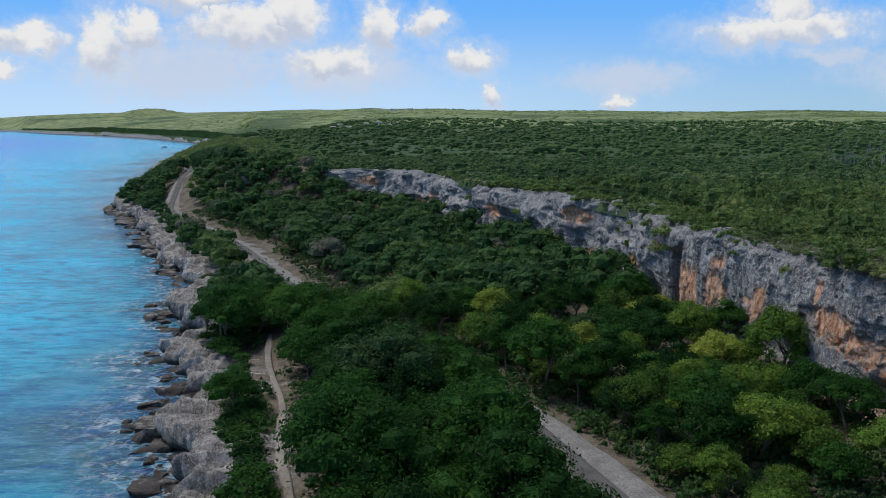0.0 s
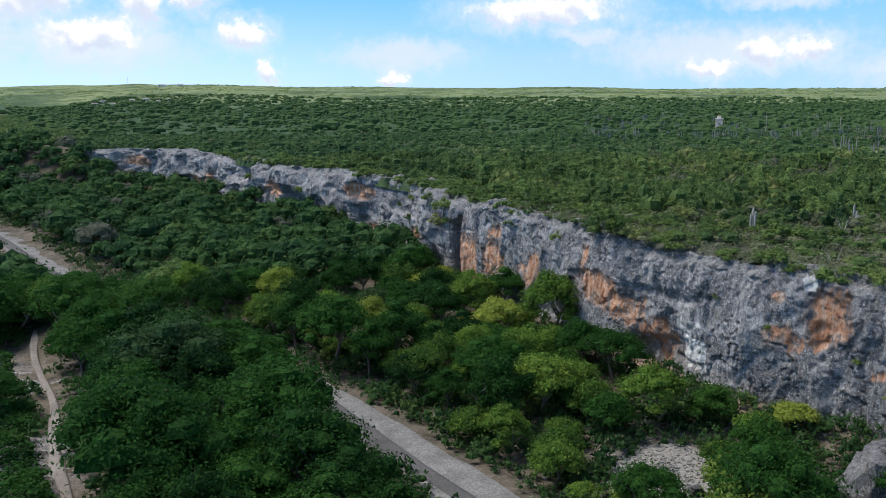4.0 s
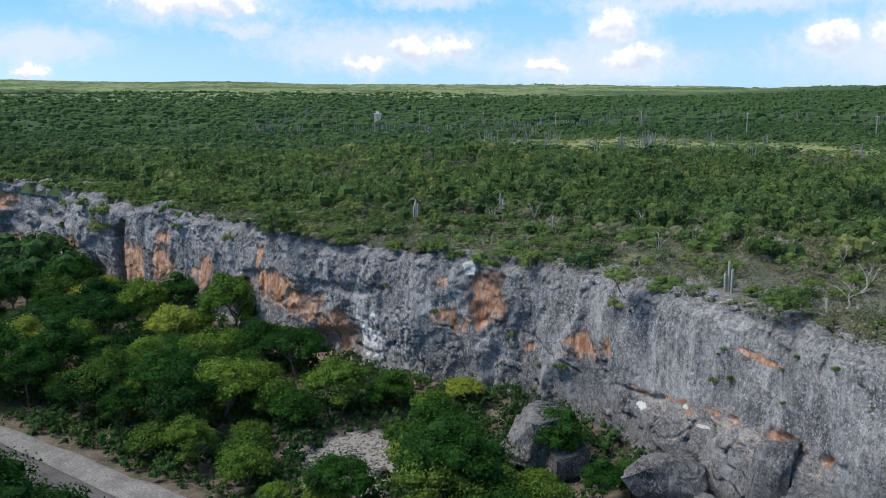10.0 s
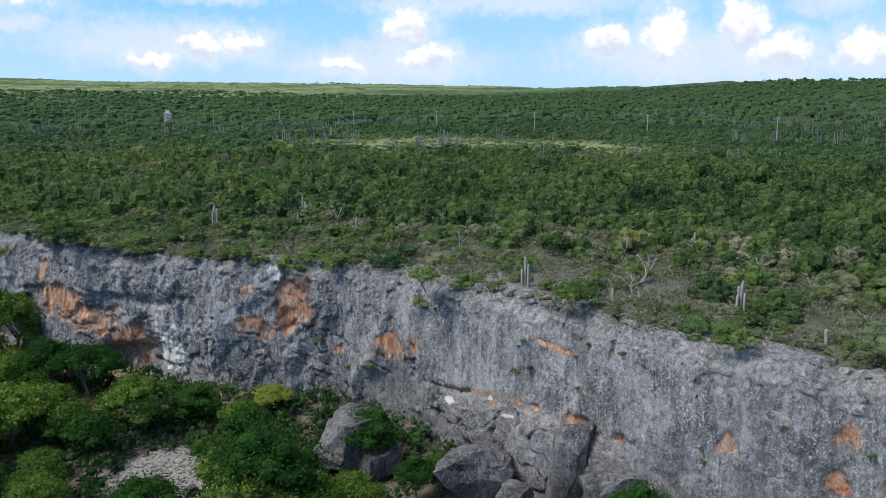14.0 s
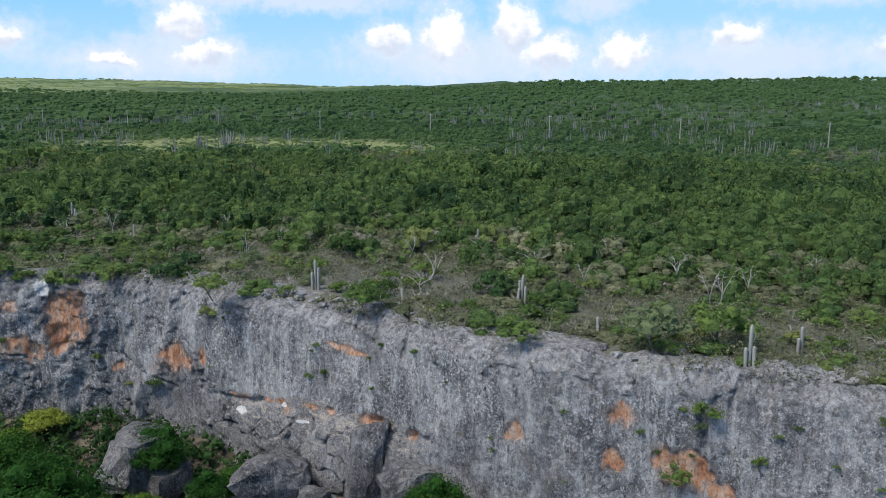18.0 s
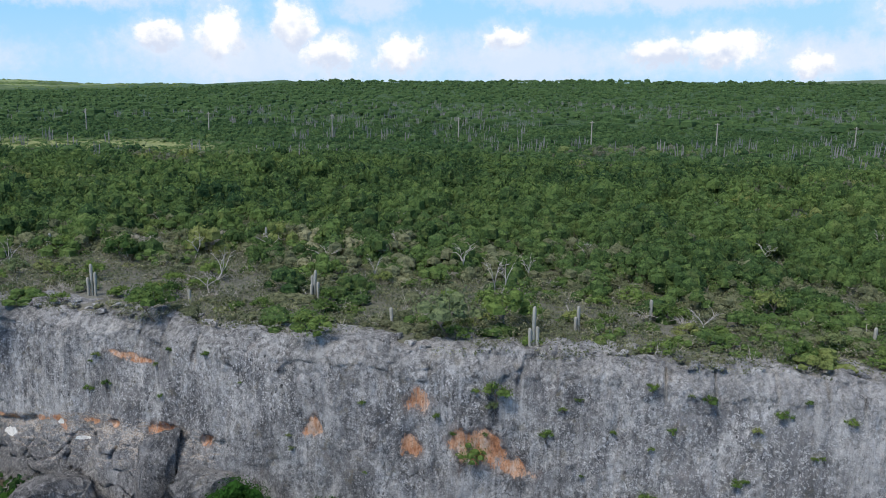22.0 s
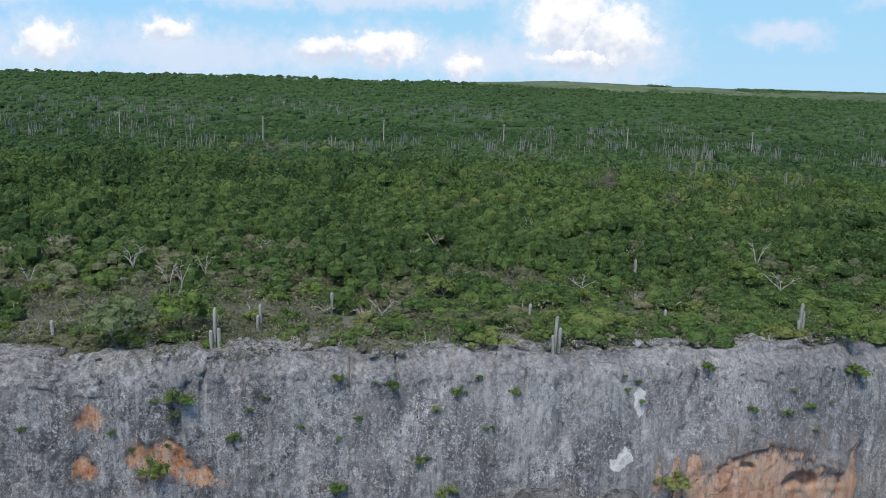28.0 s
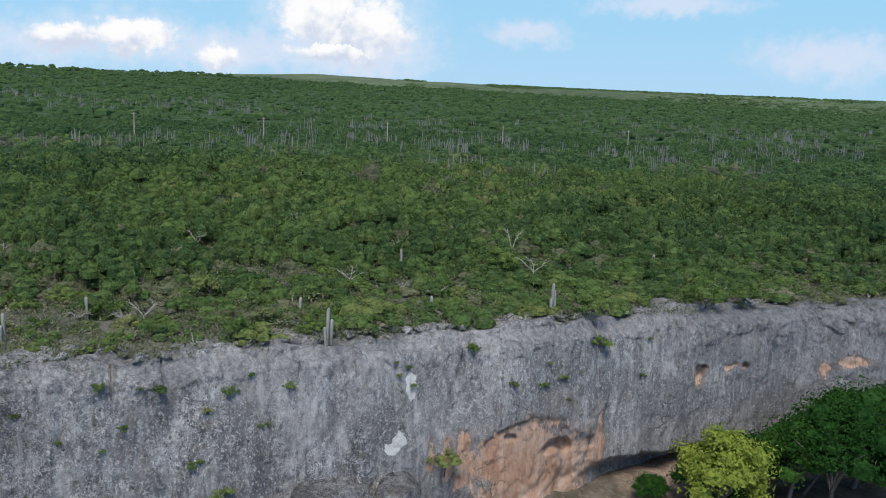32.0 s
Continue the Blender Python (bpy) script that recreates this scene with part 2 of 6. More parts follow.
# ---------------------------------------------------------------- materials
class Mat:
    """A node material under construction."""

    def __init__(self, name, rough=0.85):
        self.m = bpy.data.materials.new(name)
        self.m.use_nodes = True
        self.t = self.m.node_tree
        self.b = self.t.nodes["Principled BSDF"]
        self.out = self.t.nodes["Material Output"]
        self.b.inputs["Roughness"].default_value = rough
        self.b.inputs["Specular IOR Level"].default_value = 0.25
        self.pos = self.node("ShaderNodeNewGeometry").outputs["Position"]

    def node(self, kind):
        return self.t.nodes.new(kind)

    def put(self, v, socket):
        if isinstance(v, (int, float, tuple)):
            socket.default_value = v
        else:
            self.t.links.new(v, socket)

    def noise(self, scale, detail=4, rough=0.55, stretch=None, vec=None):
        n = self.node("ShaderNodeTexNoise")
        v = vec or self.pos
        if stretch:
            mp = self.node("ShaderNodeVectorMath")
            mp.operation = "MULTIPLY"
            self.put(v, mp.inputs[0])
            mp.inputs[1].default_value = stretch
            v = mp.outputs[0]
        self.put(v, n.inputs["Vector"])
        n.inputs["Scale"].default_value, n.inputs["Detail"].default_value, n.inputs["Roughness"].default_value = scale, detail, rough
        return n.outputs["Fac"]

    def voronoi(self, scale, feature="F1", stretch=None, vec=None):
        n = self.node("ShaderNodeTexVoronoi")
        n.feature = feature
        v = vec or self.pos
        if stretch:
            mp = self.node("ShaderNodeVectorMath")
            mp.operation = "MULTIPLY"
            self.put(v, mp.inputs[0])
            mp.inputs[1].default_value = stretch
            v = mp.outputs[0]
        self.put(v, n.inputs["Vector"])
        n.inputs["Scale"].default_value = scale
        return n.outputs["Distance"]

    def ramp(self, fac, *stops):
        n = self.node("ShaderNodeValToRGB")
        els = n.color_ramp.elements
        while len(els) < len(stops):
            els.new(0.5)
        for e, (p, c) in zip(els, stops):
            e.position, e.color = p, (*c, 1) if len(c) == 3 else c
        self.put(fac, n.inputs[0])
        return n.outputs[0]

    def mix(self, fac, a, b, mode="MIX"):
        n = self.node("ShaderNodeMix")
        n.data_type, n.blend_type = "RGBA", mode
        for s, v in ((0, fac), (6, a), (7, b)):
            if isinstance(v, tuple) and len(v) == 3:
                v = (*v, 1)
            self.put(v, n.inputs[s])
        return n.outputs[2]

    def range(self, v, a, b, lo=0.0, hi=1.0):
        n = self.node("ShaderNodeMapRange")
        for i, x in enumerate((v, a, b, lo, hi)):
            self.put(x, n.inputs[i])
        return n.outputs[0]

    def math(self, op, a, b=0.0):
        n = self.node("ShaderNodeMath")
        n.operation = op
        self.put(a, n.inputs[0]), self.put(b, n.inputs[1])
        return n.outputs[0]

    def attr(self, name):
        n = self.node("ShaderNodeAttribute")
        n.attribute_name = name
        return n.outputs["Fac"]

    def done(self, colour, height=None, bump=0.3, dist=0.1):
        if isinstance(colour, tuple):
            colour = (*colour, 1)
        self.put(colour, self.b.inputs["Base Color"])
        if height is not None:
            n = self.node("ShaderNodeBump")
            n.inputs["Strength"].default_value, n.inputs["Distance"].default_value = bump, dist
            self.put(height, n.inputs["Height"])
            self.t.links.new(n.outputs[0], self.b.inputs["Normal"])
        return self.m


def rock_material(name, light, dark, scars=False, tide=False):
    """Weathered karst limestone: tall mottled patches, runs of algae and lime, fine crust and pits."""
    m = Mat(name, 0.92)
    big = m.noise(0.16, 5, 0.6)
    wall = m.noise(0.5, 6, 0.68, (1.0, 1.0, 0.5))
    streak = m.noise(1.5, 5, 0.7, (1.6, 1.6, 0.16))
    grain = m.noise(3.0, 7, 0.78)
    fine = m.noise(11.0, 5, 0.78)
    mid = tuple((p + q) / 2 for p, q in zip(light, dark))
    tone = m.math("ADD", m.math("MULTIPLY", wall, 0.34), m.math("MULTIPLY", streak, 0.17))
    tone = m.math("ADD", tone, m.math("ADD", m.math("MULTIPLY", grain, 0.28), m.math("MULTIPLY", fine, 0.21)))
    c = m.ramp(tone, (0.42, tuple(v * 0.5 for v in dark)), (0.465, dark), (0.5, mid), (0.535, light), (0.575, tuple(v * 1.4 for v in light)))
    # dark algae films and pale washed areas with ragged edges
    film = m.noise(0.3, 9, 0.72, (1.0, 1.0, 0.7))
    c = m.mix(m.range(film, 0.485, 0.455, 0.0, 0.5), c, tuple(v * 0.85 for v in dark))
    c = m.mix(m.range(film, 0.53, 0.57, 0.0, 0.3), c, tuple(min(v * 1.2, 0.7) for v in light))
    # smoother washed stretches and rugged crusted ones
    rugged = m.range(m.noise(0.22, 5, 0.65), 0.44, 0.58, 0.3, 1.0)
    if scars:
        along = m.node("ShaderNodeSeparateXYZ")
        m.put(m.pos, along.inputs[0])
        rugged = m.math("MAXIMUM", rugged, m.math("MAXIMUM", m.range(along.outputs[1], -17.0, -24.0), m.range(along.outputs[1], 40.0, 52.0)))
    crust = m.noise(5.5, 6, 0.8)
    c = m.mix(m.math("MULTIPLY", m.range(crust, 0.54, 0.575, 0.0, 0.75), rugged), c, tuple(min(v * 1.75, 0.72) for v in light))
    # small pits, coloured near-black as well as sunk in the bump
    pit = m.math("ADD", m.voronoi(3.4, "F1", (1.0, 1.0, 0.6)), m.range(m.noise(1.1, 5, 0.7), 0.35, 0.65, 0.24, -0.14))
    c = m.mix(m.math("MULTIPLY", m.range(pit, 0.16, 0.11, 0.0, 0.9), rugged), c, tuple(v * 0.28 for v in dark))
    # thin crevices, coloured near-black and sunk in the bump, and bleached specks
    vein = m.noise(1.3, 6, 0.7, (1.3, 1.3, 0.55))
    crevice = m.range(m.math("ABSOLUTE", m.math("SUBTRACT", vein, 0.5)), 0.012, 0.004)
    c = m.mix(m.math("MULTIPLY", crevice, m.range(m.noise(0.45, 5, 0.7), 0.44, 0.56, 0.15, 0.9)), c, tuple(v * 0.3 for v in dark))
    speck = m.math("ADD", m.voronoi(4.5), m.range(m.noise(0.9, 5, 0.7), 0.4, 0.62, 0.30, -0.02))
    c = m.mix(m.range(speck, 0.15, 0.10, 0.0, 0.6), c, tuple(min(v * 1.7, 0.7) for v in light))
    # long stains
    drip = m.noise(1.0, 4, 0.62, (3.4, 3.4, 0.13))
    some = m.range(m.noise(0.12, 4, 0.6), 0.42, 0.55)
    c = m.mix(m.math("MULTIPLY", m.range(drip, 0.59, 0.66, 0.0, 0.4), some), c, tuple(min(v * 1.7, 0.6) for v in light))
    c = m.mix(m.math("MULTIPLY", m.range(drip, 0.42, 0.35, 0.0, 0.4), some), c, tuple(v * 0.6 for v in dark))
    # ochre and olive lichen
    lich = m.noise(0.8, 7, 0.75)
    c = m.mix(m.range(lich, 0.57, 0.64, 0.0, 0.38), c, (0.24, 0.205, 0.13))
    # open joints
    wv = m.node("ShaderNodeVectorMath")
    wv.operation = "MULTIPLY_ADD"
    wn = m.node("ShaderNodeTexNoise")
    m.put(m.pos, wn.inputs["Vector"])
    wn.inputs["Scale"].default_value, wn.inputs["Detail"].default_value = 0.9, 5
    m.put(wn.outputs["Color"], wv.inputs[0])
    wv.inputs[1].default_value = (1.6, 1.6, 1.6)
    m.put(m.pos, wv.inputs[2])
    joint = m.voronoi(0.5, "DISTANCE_TO_EDGE", (1.0, 1.0, 1.8), wv.outputs[0])
    where = m.range(m.noise(0.25, 5, 0.65), 0.58, 0.63)
    if scars:
        sep = m.node("ShaderNodeSeparateXYZ")
        m.put(m.pos, sep.inputs[0])
        # bedded cap below the plateau, bleached and broken into blocks
        capped = m.range(m.math("ADD", sep.outputs[2], m.range(m.noise(0.35, 6, 0.7), 0.3, 0.7, -1.0, 1.0)), 15.4, 16.2)
        c = m.mix(m.math("MULTIPLY", capped, 0.4), c, m.ramp(grain, (0.42, (0.12, 0.117, 0.112)), (0.5, (0.28, 0.272, 0.26)), (0.58, (0.44, 0.43, 0.41))))
        # lime runs below the cap
        lime = m.noise(1.0, 3, 0.55, (2.4, 2.4, 0.10))
        hang = m.range(m.math("ADD", sep.outputs[2], m.range(m.noise(0.7, 4, 0.7, (1, 1, 0.3)), 0.3, 0.7, -3.0, 3.0)), 12.5, 15.5)
        c = m.mix(m.math("MULTIPLY", m.math("MULTIPLY", m.range(lime, 0.58, 0.66, 0.0, 0.6), some), hang), c, (0.44, 0.435, 0.43))
        # the southern half is rain-washed, the northern half darker with algae
        c = m.mix(m.range(m.math("ADD", sep.outputs[1], m.range(big, 0.3, 0.7, -20.0, 20.0)), 2.0, -18.0, 0.0, 0.32), c, m.mix(m.range(streak, 0.4, 0.6), (0.30, 0.30, 0.305), (0.48, 0.475, 0.47)))
        c = m.mix(m.range(m.math("ADD", sep.outputs[1], m.range(big, 0.3, 0.7, -25.0, 25.0)), 30.0, 75.0, 0.0, 0.22), c, (0.10, 0.105, 0.122))
        c = m.mix(m.range(m.math("ADD", sep.outputs[1], m.range(big, 0.3, 0.7, -14.0, 14.0)), -26.0, -46.0, 0.0, 0.42), c, (0.10, 0.103, 0.115))
        # slabs under the sloping ledge: darker below, with an edge broken by noise
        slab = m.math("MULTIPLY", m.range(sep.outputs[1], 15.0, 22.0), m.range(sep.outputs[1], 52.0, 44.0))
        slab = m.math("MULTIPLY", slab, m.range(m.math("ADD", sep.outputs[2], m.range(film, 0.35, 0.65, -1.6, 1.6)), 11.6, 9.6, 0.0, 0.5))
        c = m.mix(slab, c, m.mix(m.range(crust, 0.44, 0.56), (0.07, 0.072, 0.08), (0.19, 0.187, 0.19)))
        # buff flakes along the broken ledge and on the slabs under it
        ledge = m.math("MINIMUM", m.math("ADD", m.math("MULTIPLY", sep.outputs[1], -0.13), 14.73), 10.7)
        below = m.math("SUBTRACT", sep.outputs[2], ledge)
        flake = m.math("MULTIPLY", m.range(below, -3.0, -0.3), m.range(below, 0.5, 0.15))
        flake = m.math("MULTIPLY", flake, m.math("MULTIPLY", m.range(sep.outputs[1], 20.0, 24.0), m.range(sep.outputs[1], 40.0, 37.0)))
        chips = m.noise(1.5, 7, 0.78, (1.0, 0.8, 2.4))
        c = m.mix(m.math("MULTIPLY", m.range(m.math("ADD", chips, m.math("MULTIPLY", flake, 0.1)), 0.585, 0.625, 0.0, 0.85), m.range(flake, 0.0, 0.2)), c, m.ramp(fine, (0.42, (0.28, 0.20, 0.15)), (0.5, (0.46, 0.40, 0.34)), (0.6, (0.6, 0.57, 0.53))))
        # broken rock round the scars is rusty
        c = m.mix(m.range(m.math("ADD", m.attr("scar"), m.range(m.noise(0.9, 6, 0.75, (1.4, 1.4, 0.6)), 0.3, 0.7, -0.9, 0.9)), -0.7, 0.4, 0.0, 0.5), c, (0.26, 0.19, 0.155))
        edge = m.math("ADD", m.attr("scar"), m.range(m.noise(1.6, 7, 0.78, (1.3, 1.3, 0.7)), 0.3, 0.7, -0.75, 0.75))
        orange = m.ramp(m.noise(1.1, 7, 0.75, (1.5, 1.5, 0.5)), (0.36, (0.32, 0.135, 0.07)), (0.44, (0.57, 0.265, 0.14)), (0.52, (0.65, 0.38, 0.24)), (0.60, (0.70, 0.53, 0.42)))
        orange = m.mix(m.range(crust, 0.46, 0.40, 0.0, 0.6), orange, (0.17, 0.09, 0.06))
        orange = m.mix(m.range(streak, 0.55, 0.63, 0.0, 0.6), orange, (0.30, 0.27, 0.26))
        orange = m.mix(m.range(sep.outputs[1], -15.0, -22.0, 0.0, 0.55), orange, m.mix(m.range(streak, 0.42, 0.58), (0.62, 0.40, 0.28), (0.76, 0.58, 0.46)))
        c = m.mix(m.range(edge, 0.2, 0.38), c, orange)
        edge = m.math("ADD", m.attr("pale"), m.range(m.noise(2.2, 6, 0.75), 0.3, 0.7, -0.6, 0.6))
        c = m.mix(m.range(edge, 0.05, 0.2), c, m.ramp(fine, (0.36, (0.50, 0.47, 0.42)), (0.44, (0.82, 0.80, 0.76)), (0.6, (0.88, 0.87, 0.84))))
    if tide:
        wet = m.node("ShaderNodeSeparateXYZ")
        m.put(m.pos, wet.inputs[0])
        c = m.mix(m.range(m.math("ADD", wet.outputs[2], m.range(m.noise(0.7, 5, 0.7), 0.3, 0.7, -0.8, 0.8)), 1.3, 0.4, 0.0, 0.85), c, (0.045, 0.036, 0.028))
    gap = m.math("MULTIPLY", m.range(joint, 0.022, 0.006), where)
    c = m.mix(m.math("MULTIPLY", gap, 0.6), c, (0.04, 0.038, 0.036))
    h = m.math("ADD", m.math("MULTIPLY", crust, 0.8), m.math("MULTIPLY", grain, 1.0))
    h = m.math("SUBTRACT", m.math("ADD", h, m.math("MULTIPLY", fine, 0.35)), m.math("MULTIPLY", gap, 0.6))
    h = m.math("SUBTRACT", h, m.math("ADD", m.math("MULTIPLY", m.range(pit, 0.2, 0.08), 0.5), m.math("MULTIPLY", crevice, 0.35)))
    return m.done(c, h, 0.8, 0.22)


def leaf_material(name, dark, light, dry, rnd=False, grey=(0.15, 0.145, 0.12)):
    """Foliage: tone varies from plant to plant and from leaf to leaf; light passes through."""
    m = Mat(name, 0.75)
    m.b.inputs["Specular IOR Level"].default_value = 0.08
    tone = m.node("ShaderNodeObjectInfo").outputs["Random"] if rnd else m.attr("tint")
    c = m.mix(m.range(tone, 0.05, 0.7), dark, light)
    patch = m.noise(0.03, 3, 0.55)
    c = m.mix(m.range(patch, 0.42, 0.66, 0.0, 0.45), c, light)
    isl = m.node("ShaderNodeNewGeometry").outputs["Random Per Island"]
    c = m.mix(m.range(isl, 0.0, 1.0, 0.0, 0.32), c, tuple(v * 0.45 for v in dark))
    c = m.mix(m.range(isl, 0.75, 0.98, 0.0, 0.5), c, tuple(min(1, v * 1.3) for v in light))
    c = m.mix(m.range(tone, 0.82, 0.95, 0.0, 0.8), c, dry)
    c = m.mix(m.range(tone, 0.955, 0.965, 0.0, 0.85), c, grey)
    lump = m.noise(0.9, 2, 0.5)
    c = m.mix(m.range(lump, 0.52, 0.72, 0.0, 0.25), c, dry)
    # colour follows the leaf bump: darker in its lows, lighter on its highs
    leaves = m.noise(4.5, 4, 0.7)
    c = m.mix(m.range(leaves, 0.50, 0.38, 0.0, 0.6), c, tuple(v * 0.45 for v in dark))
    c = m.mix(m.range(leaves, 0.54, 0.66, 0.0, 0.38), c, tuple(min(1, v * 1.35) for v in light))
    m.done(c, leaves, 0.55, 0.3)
    tr = m.node("ShaderNodeBsdfTranslucent")
    m.put(c, tr.inputs[0])
    mx = m.node("ShaderNodeMixShader")
    mx.inputs[0].default_value = 0.35
    m.t.links.new(m.b.outputs[0], mx.inputs[1]), m.t.links.new(tr.outputs[0], mx.inputs[2])
    m.t.links.new(mx.outputs[0], m.out.inputs[0])
    return m.m


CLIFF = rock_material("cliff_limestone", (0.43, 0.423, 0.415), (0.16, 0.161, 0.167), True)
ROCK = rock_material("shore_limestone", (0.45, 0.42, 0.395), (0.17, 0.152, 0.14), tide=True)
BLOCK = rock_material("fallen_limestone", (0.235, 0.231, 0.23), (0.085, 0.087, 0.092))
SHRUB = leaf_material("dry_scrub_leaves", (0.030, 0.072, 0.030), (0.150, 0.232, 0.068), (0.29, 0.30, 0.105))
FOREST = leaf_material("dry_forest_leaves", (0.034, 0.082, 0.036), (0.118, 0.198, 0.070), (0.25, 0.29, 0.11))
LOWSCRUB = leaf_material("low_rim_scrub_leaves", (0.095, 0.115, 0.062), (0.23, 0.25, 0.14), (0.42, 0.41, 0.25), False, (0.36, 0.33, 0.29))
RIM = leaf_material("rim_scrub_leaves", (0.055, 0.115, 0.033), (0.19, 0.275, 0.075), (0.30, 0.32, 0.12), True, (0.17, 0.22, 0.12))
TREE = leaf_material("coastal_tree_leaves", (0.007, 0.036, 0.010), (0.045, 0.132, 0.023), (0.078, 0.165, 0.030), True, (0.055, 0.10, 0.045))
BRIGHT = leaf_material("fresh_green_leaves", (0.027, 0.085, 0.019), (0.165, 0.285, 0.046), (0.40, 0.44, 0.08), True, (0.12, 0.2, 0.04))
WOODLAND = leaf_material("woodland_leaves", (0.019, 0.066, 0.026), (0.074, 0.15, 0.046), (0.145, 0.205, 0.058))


def bark_material(name, a, b):
    m = Mat(name, 0.9)
    n = m.noise(6.0, 5, 0.65, (1, 1, 0.25))
    return m.done(m.mix(m.range(n, 0.3, 0.7), a, b), n, 0.5, 0.03)


BARK = bark_material("grey_brown_bark", (0.10, 0.085, 0.07), (0.22, 0.19, 0.165))
DEAD = bark_material("bleached_dead_wood", (0.30, 0.28, 0.255), (0.50, 0.47, 0.43))
FARCACTUS = bark_material("pale_far_trunks", (0.15, 0.152, 0.145), (0.27, 0.265, 0.26))
CACTUS = bark_material("grey_green_cactus_skin", (0.22, 0.225, 0.19), (0.42, 0.41, 0.37))


def soil_material():
    m = Mat("dry_plateau_soil", 0.95)
    a, b, f = m.noise(0.05, 4, 0.6), m.noise(0.5, 5, 0.65), m.noise(4.0, 5, 0.7)
    c = m.mix(m.range(b, 0.35, 0.65), (0.115, 0.115, 0.09), (0.24, 0.235, 0.205))
    c = m.mix(m.range(f, 0.5, 0.75, 0, 0.6), c, (0.36, 0.34, 0.31))
    c = m.mix(m.range(a, 0.4, 0.6, 0.1, 0.55), c, (0.09, 0.10, 0.05))
    # beyond the nearest scrub the closed canopy takes over
    ln = m.node("ShaderNodeVectorMath")
    ln.operation = "LENGTH"
    m.put(m.pos, ln.inputs[0])
    far = ln.outputs["Value"]
    canopy = m.mix(m.range(m.noise(0.12, 5, 0.68), 0.36, 0.64), (0.026, 0.058, 0.022), (0.068, 0.115, 0.042))
    # far northern hills: a paler green, the sunlight on them put into the colour
    sep = m.node("ShaderNodeSeparateXYZ")
    m.put(m.pos, sep.inputs[0])
    lit_green = m.mix(m.range(m.noise(0.03, 5, 0.7), 0.42, 0.6), (0.12, 0.165, 0.07), (0.27, 0.315, 0.135))
    lit_hills = m.mix(m.range(m.math("ADD", m.math("MULTIPLY", m.noise(0.005, 3, 0.5), 0.6), m.math("MULTIPLY", m.noise(0.05, 5, 0.7), 0.4)), 0.40, 0.49), canopy, lit_green)
    canopy = m.mix(m.range(m.math("ADD", m.math("MAXIMUM", m.math("SUBTRACT", far, m.range(sep.outputs[1], 900.0, 1500.0, 4000.0, 700.0)), m.math("ADD", sep.outputs[1], m.math("MULTIPLY", m.math("MINIMUM", sep.outputs[0], 0.0), 2.0))), m.range(m.noise(0.004, 4, 0.6), 0.3, 0.7, -220.0, 220.0)), 900, 1200, 0.0, 0.95), canopy, lit_hills)
    c = m.mix(m.range(far, 85, 150), c, canopy)
    # pale ground of the sunlit belt, its light put into the colour
    c = m.mix(m.math("MULTIPLY", m.attr("sunlit_tone"), 0.85), c, m.mix(m.range(b, 0.38, 0.62), (0.20, 0.235, 0.085), (0.36, 0.38, 0.16)))
    return m.done(c, m.math("ADD", f, m.math("MULTIPLY", b, 2.0)), 0.8, 0.4)


SOIL = soil_material()


def lower_material():
    m = Mat("terrace_ground", 0.95)
    a, f = m.noise(0.35, 5, 0.65), m.noise(3.0, 6, 0.7)
    c = m.mix(m.range(a, 0.38, 0.62), (0.06, 0.052, 0.036), (0.15, 0.125, 0.095))
    c = m.mix(m.range(f, 0.5, 0.75, 0, 0.6), c, (0.28, 0.25, 0.215))
    rock = m.mix(m.range(f, 0.35, 0.7), (0.10, 0.09, 0.08), (0.31, 0.285, 0.26))
    rock = m.mix(m.range(m.noise(0.6, 5, 0.7), 0.5, 0.7, 0, 0.7), rock, (0.11, 0.095, 0.085))
    rock = m.mix(m.range(m.math("ADD", m.voronoi(1.1), m.range(f, 0.3, 0.7, -0.2, 0.2)), 0.3, 0.08, 0.0, 0.8), rock, (0.05, 0.045, 0.04))
    grav = m.mix(m.range(m.noise(7.0, 4, 0.7), 0.4, 0.65), (0.15, 0.14, 0.125), (0.36, 0.345, 0.315))
    c = m.mix(m.range(m.attr("shore"), 0.3, 0.7), c, rock)
    c = m.mix(m.range(m.math("ADD", m.attr("gravel"), m.range(a, 0.2, 0.8, -0.4, 0.4)), 0.35, 0.6), c, grav)
    scree = m.mix(m.range(f, 0.38, 0.66), (0.17, 0.12, 0.09), (0.36, 0.27, 0.21))
    c = m.mix(m.range(m.math("ADD", m.attr("scree"), m.range(a, 0.2, 0.8, -0.3, 0.3)), 0.3, 0.6), c, scree)
    return m.done(c, m.math("ADD", f, m.math("MULTIPLY", a, 1.5)), 0.6, 0.12)


LOWER = lower_material()


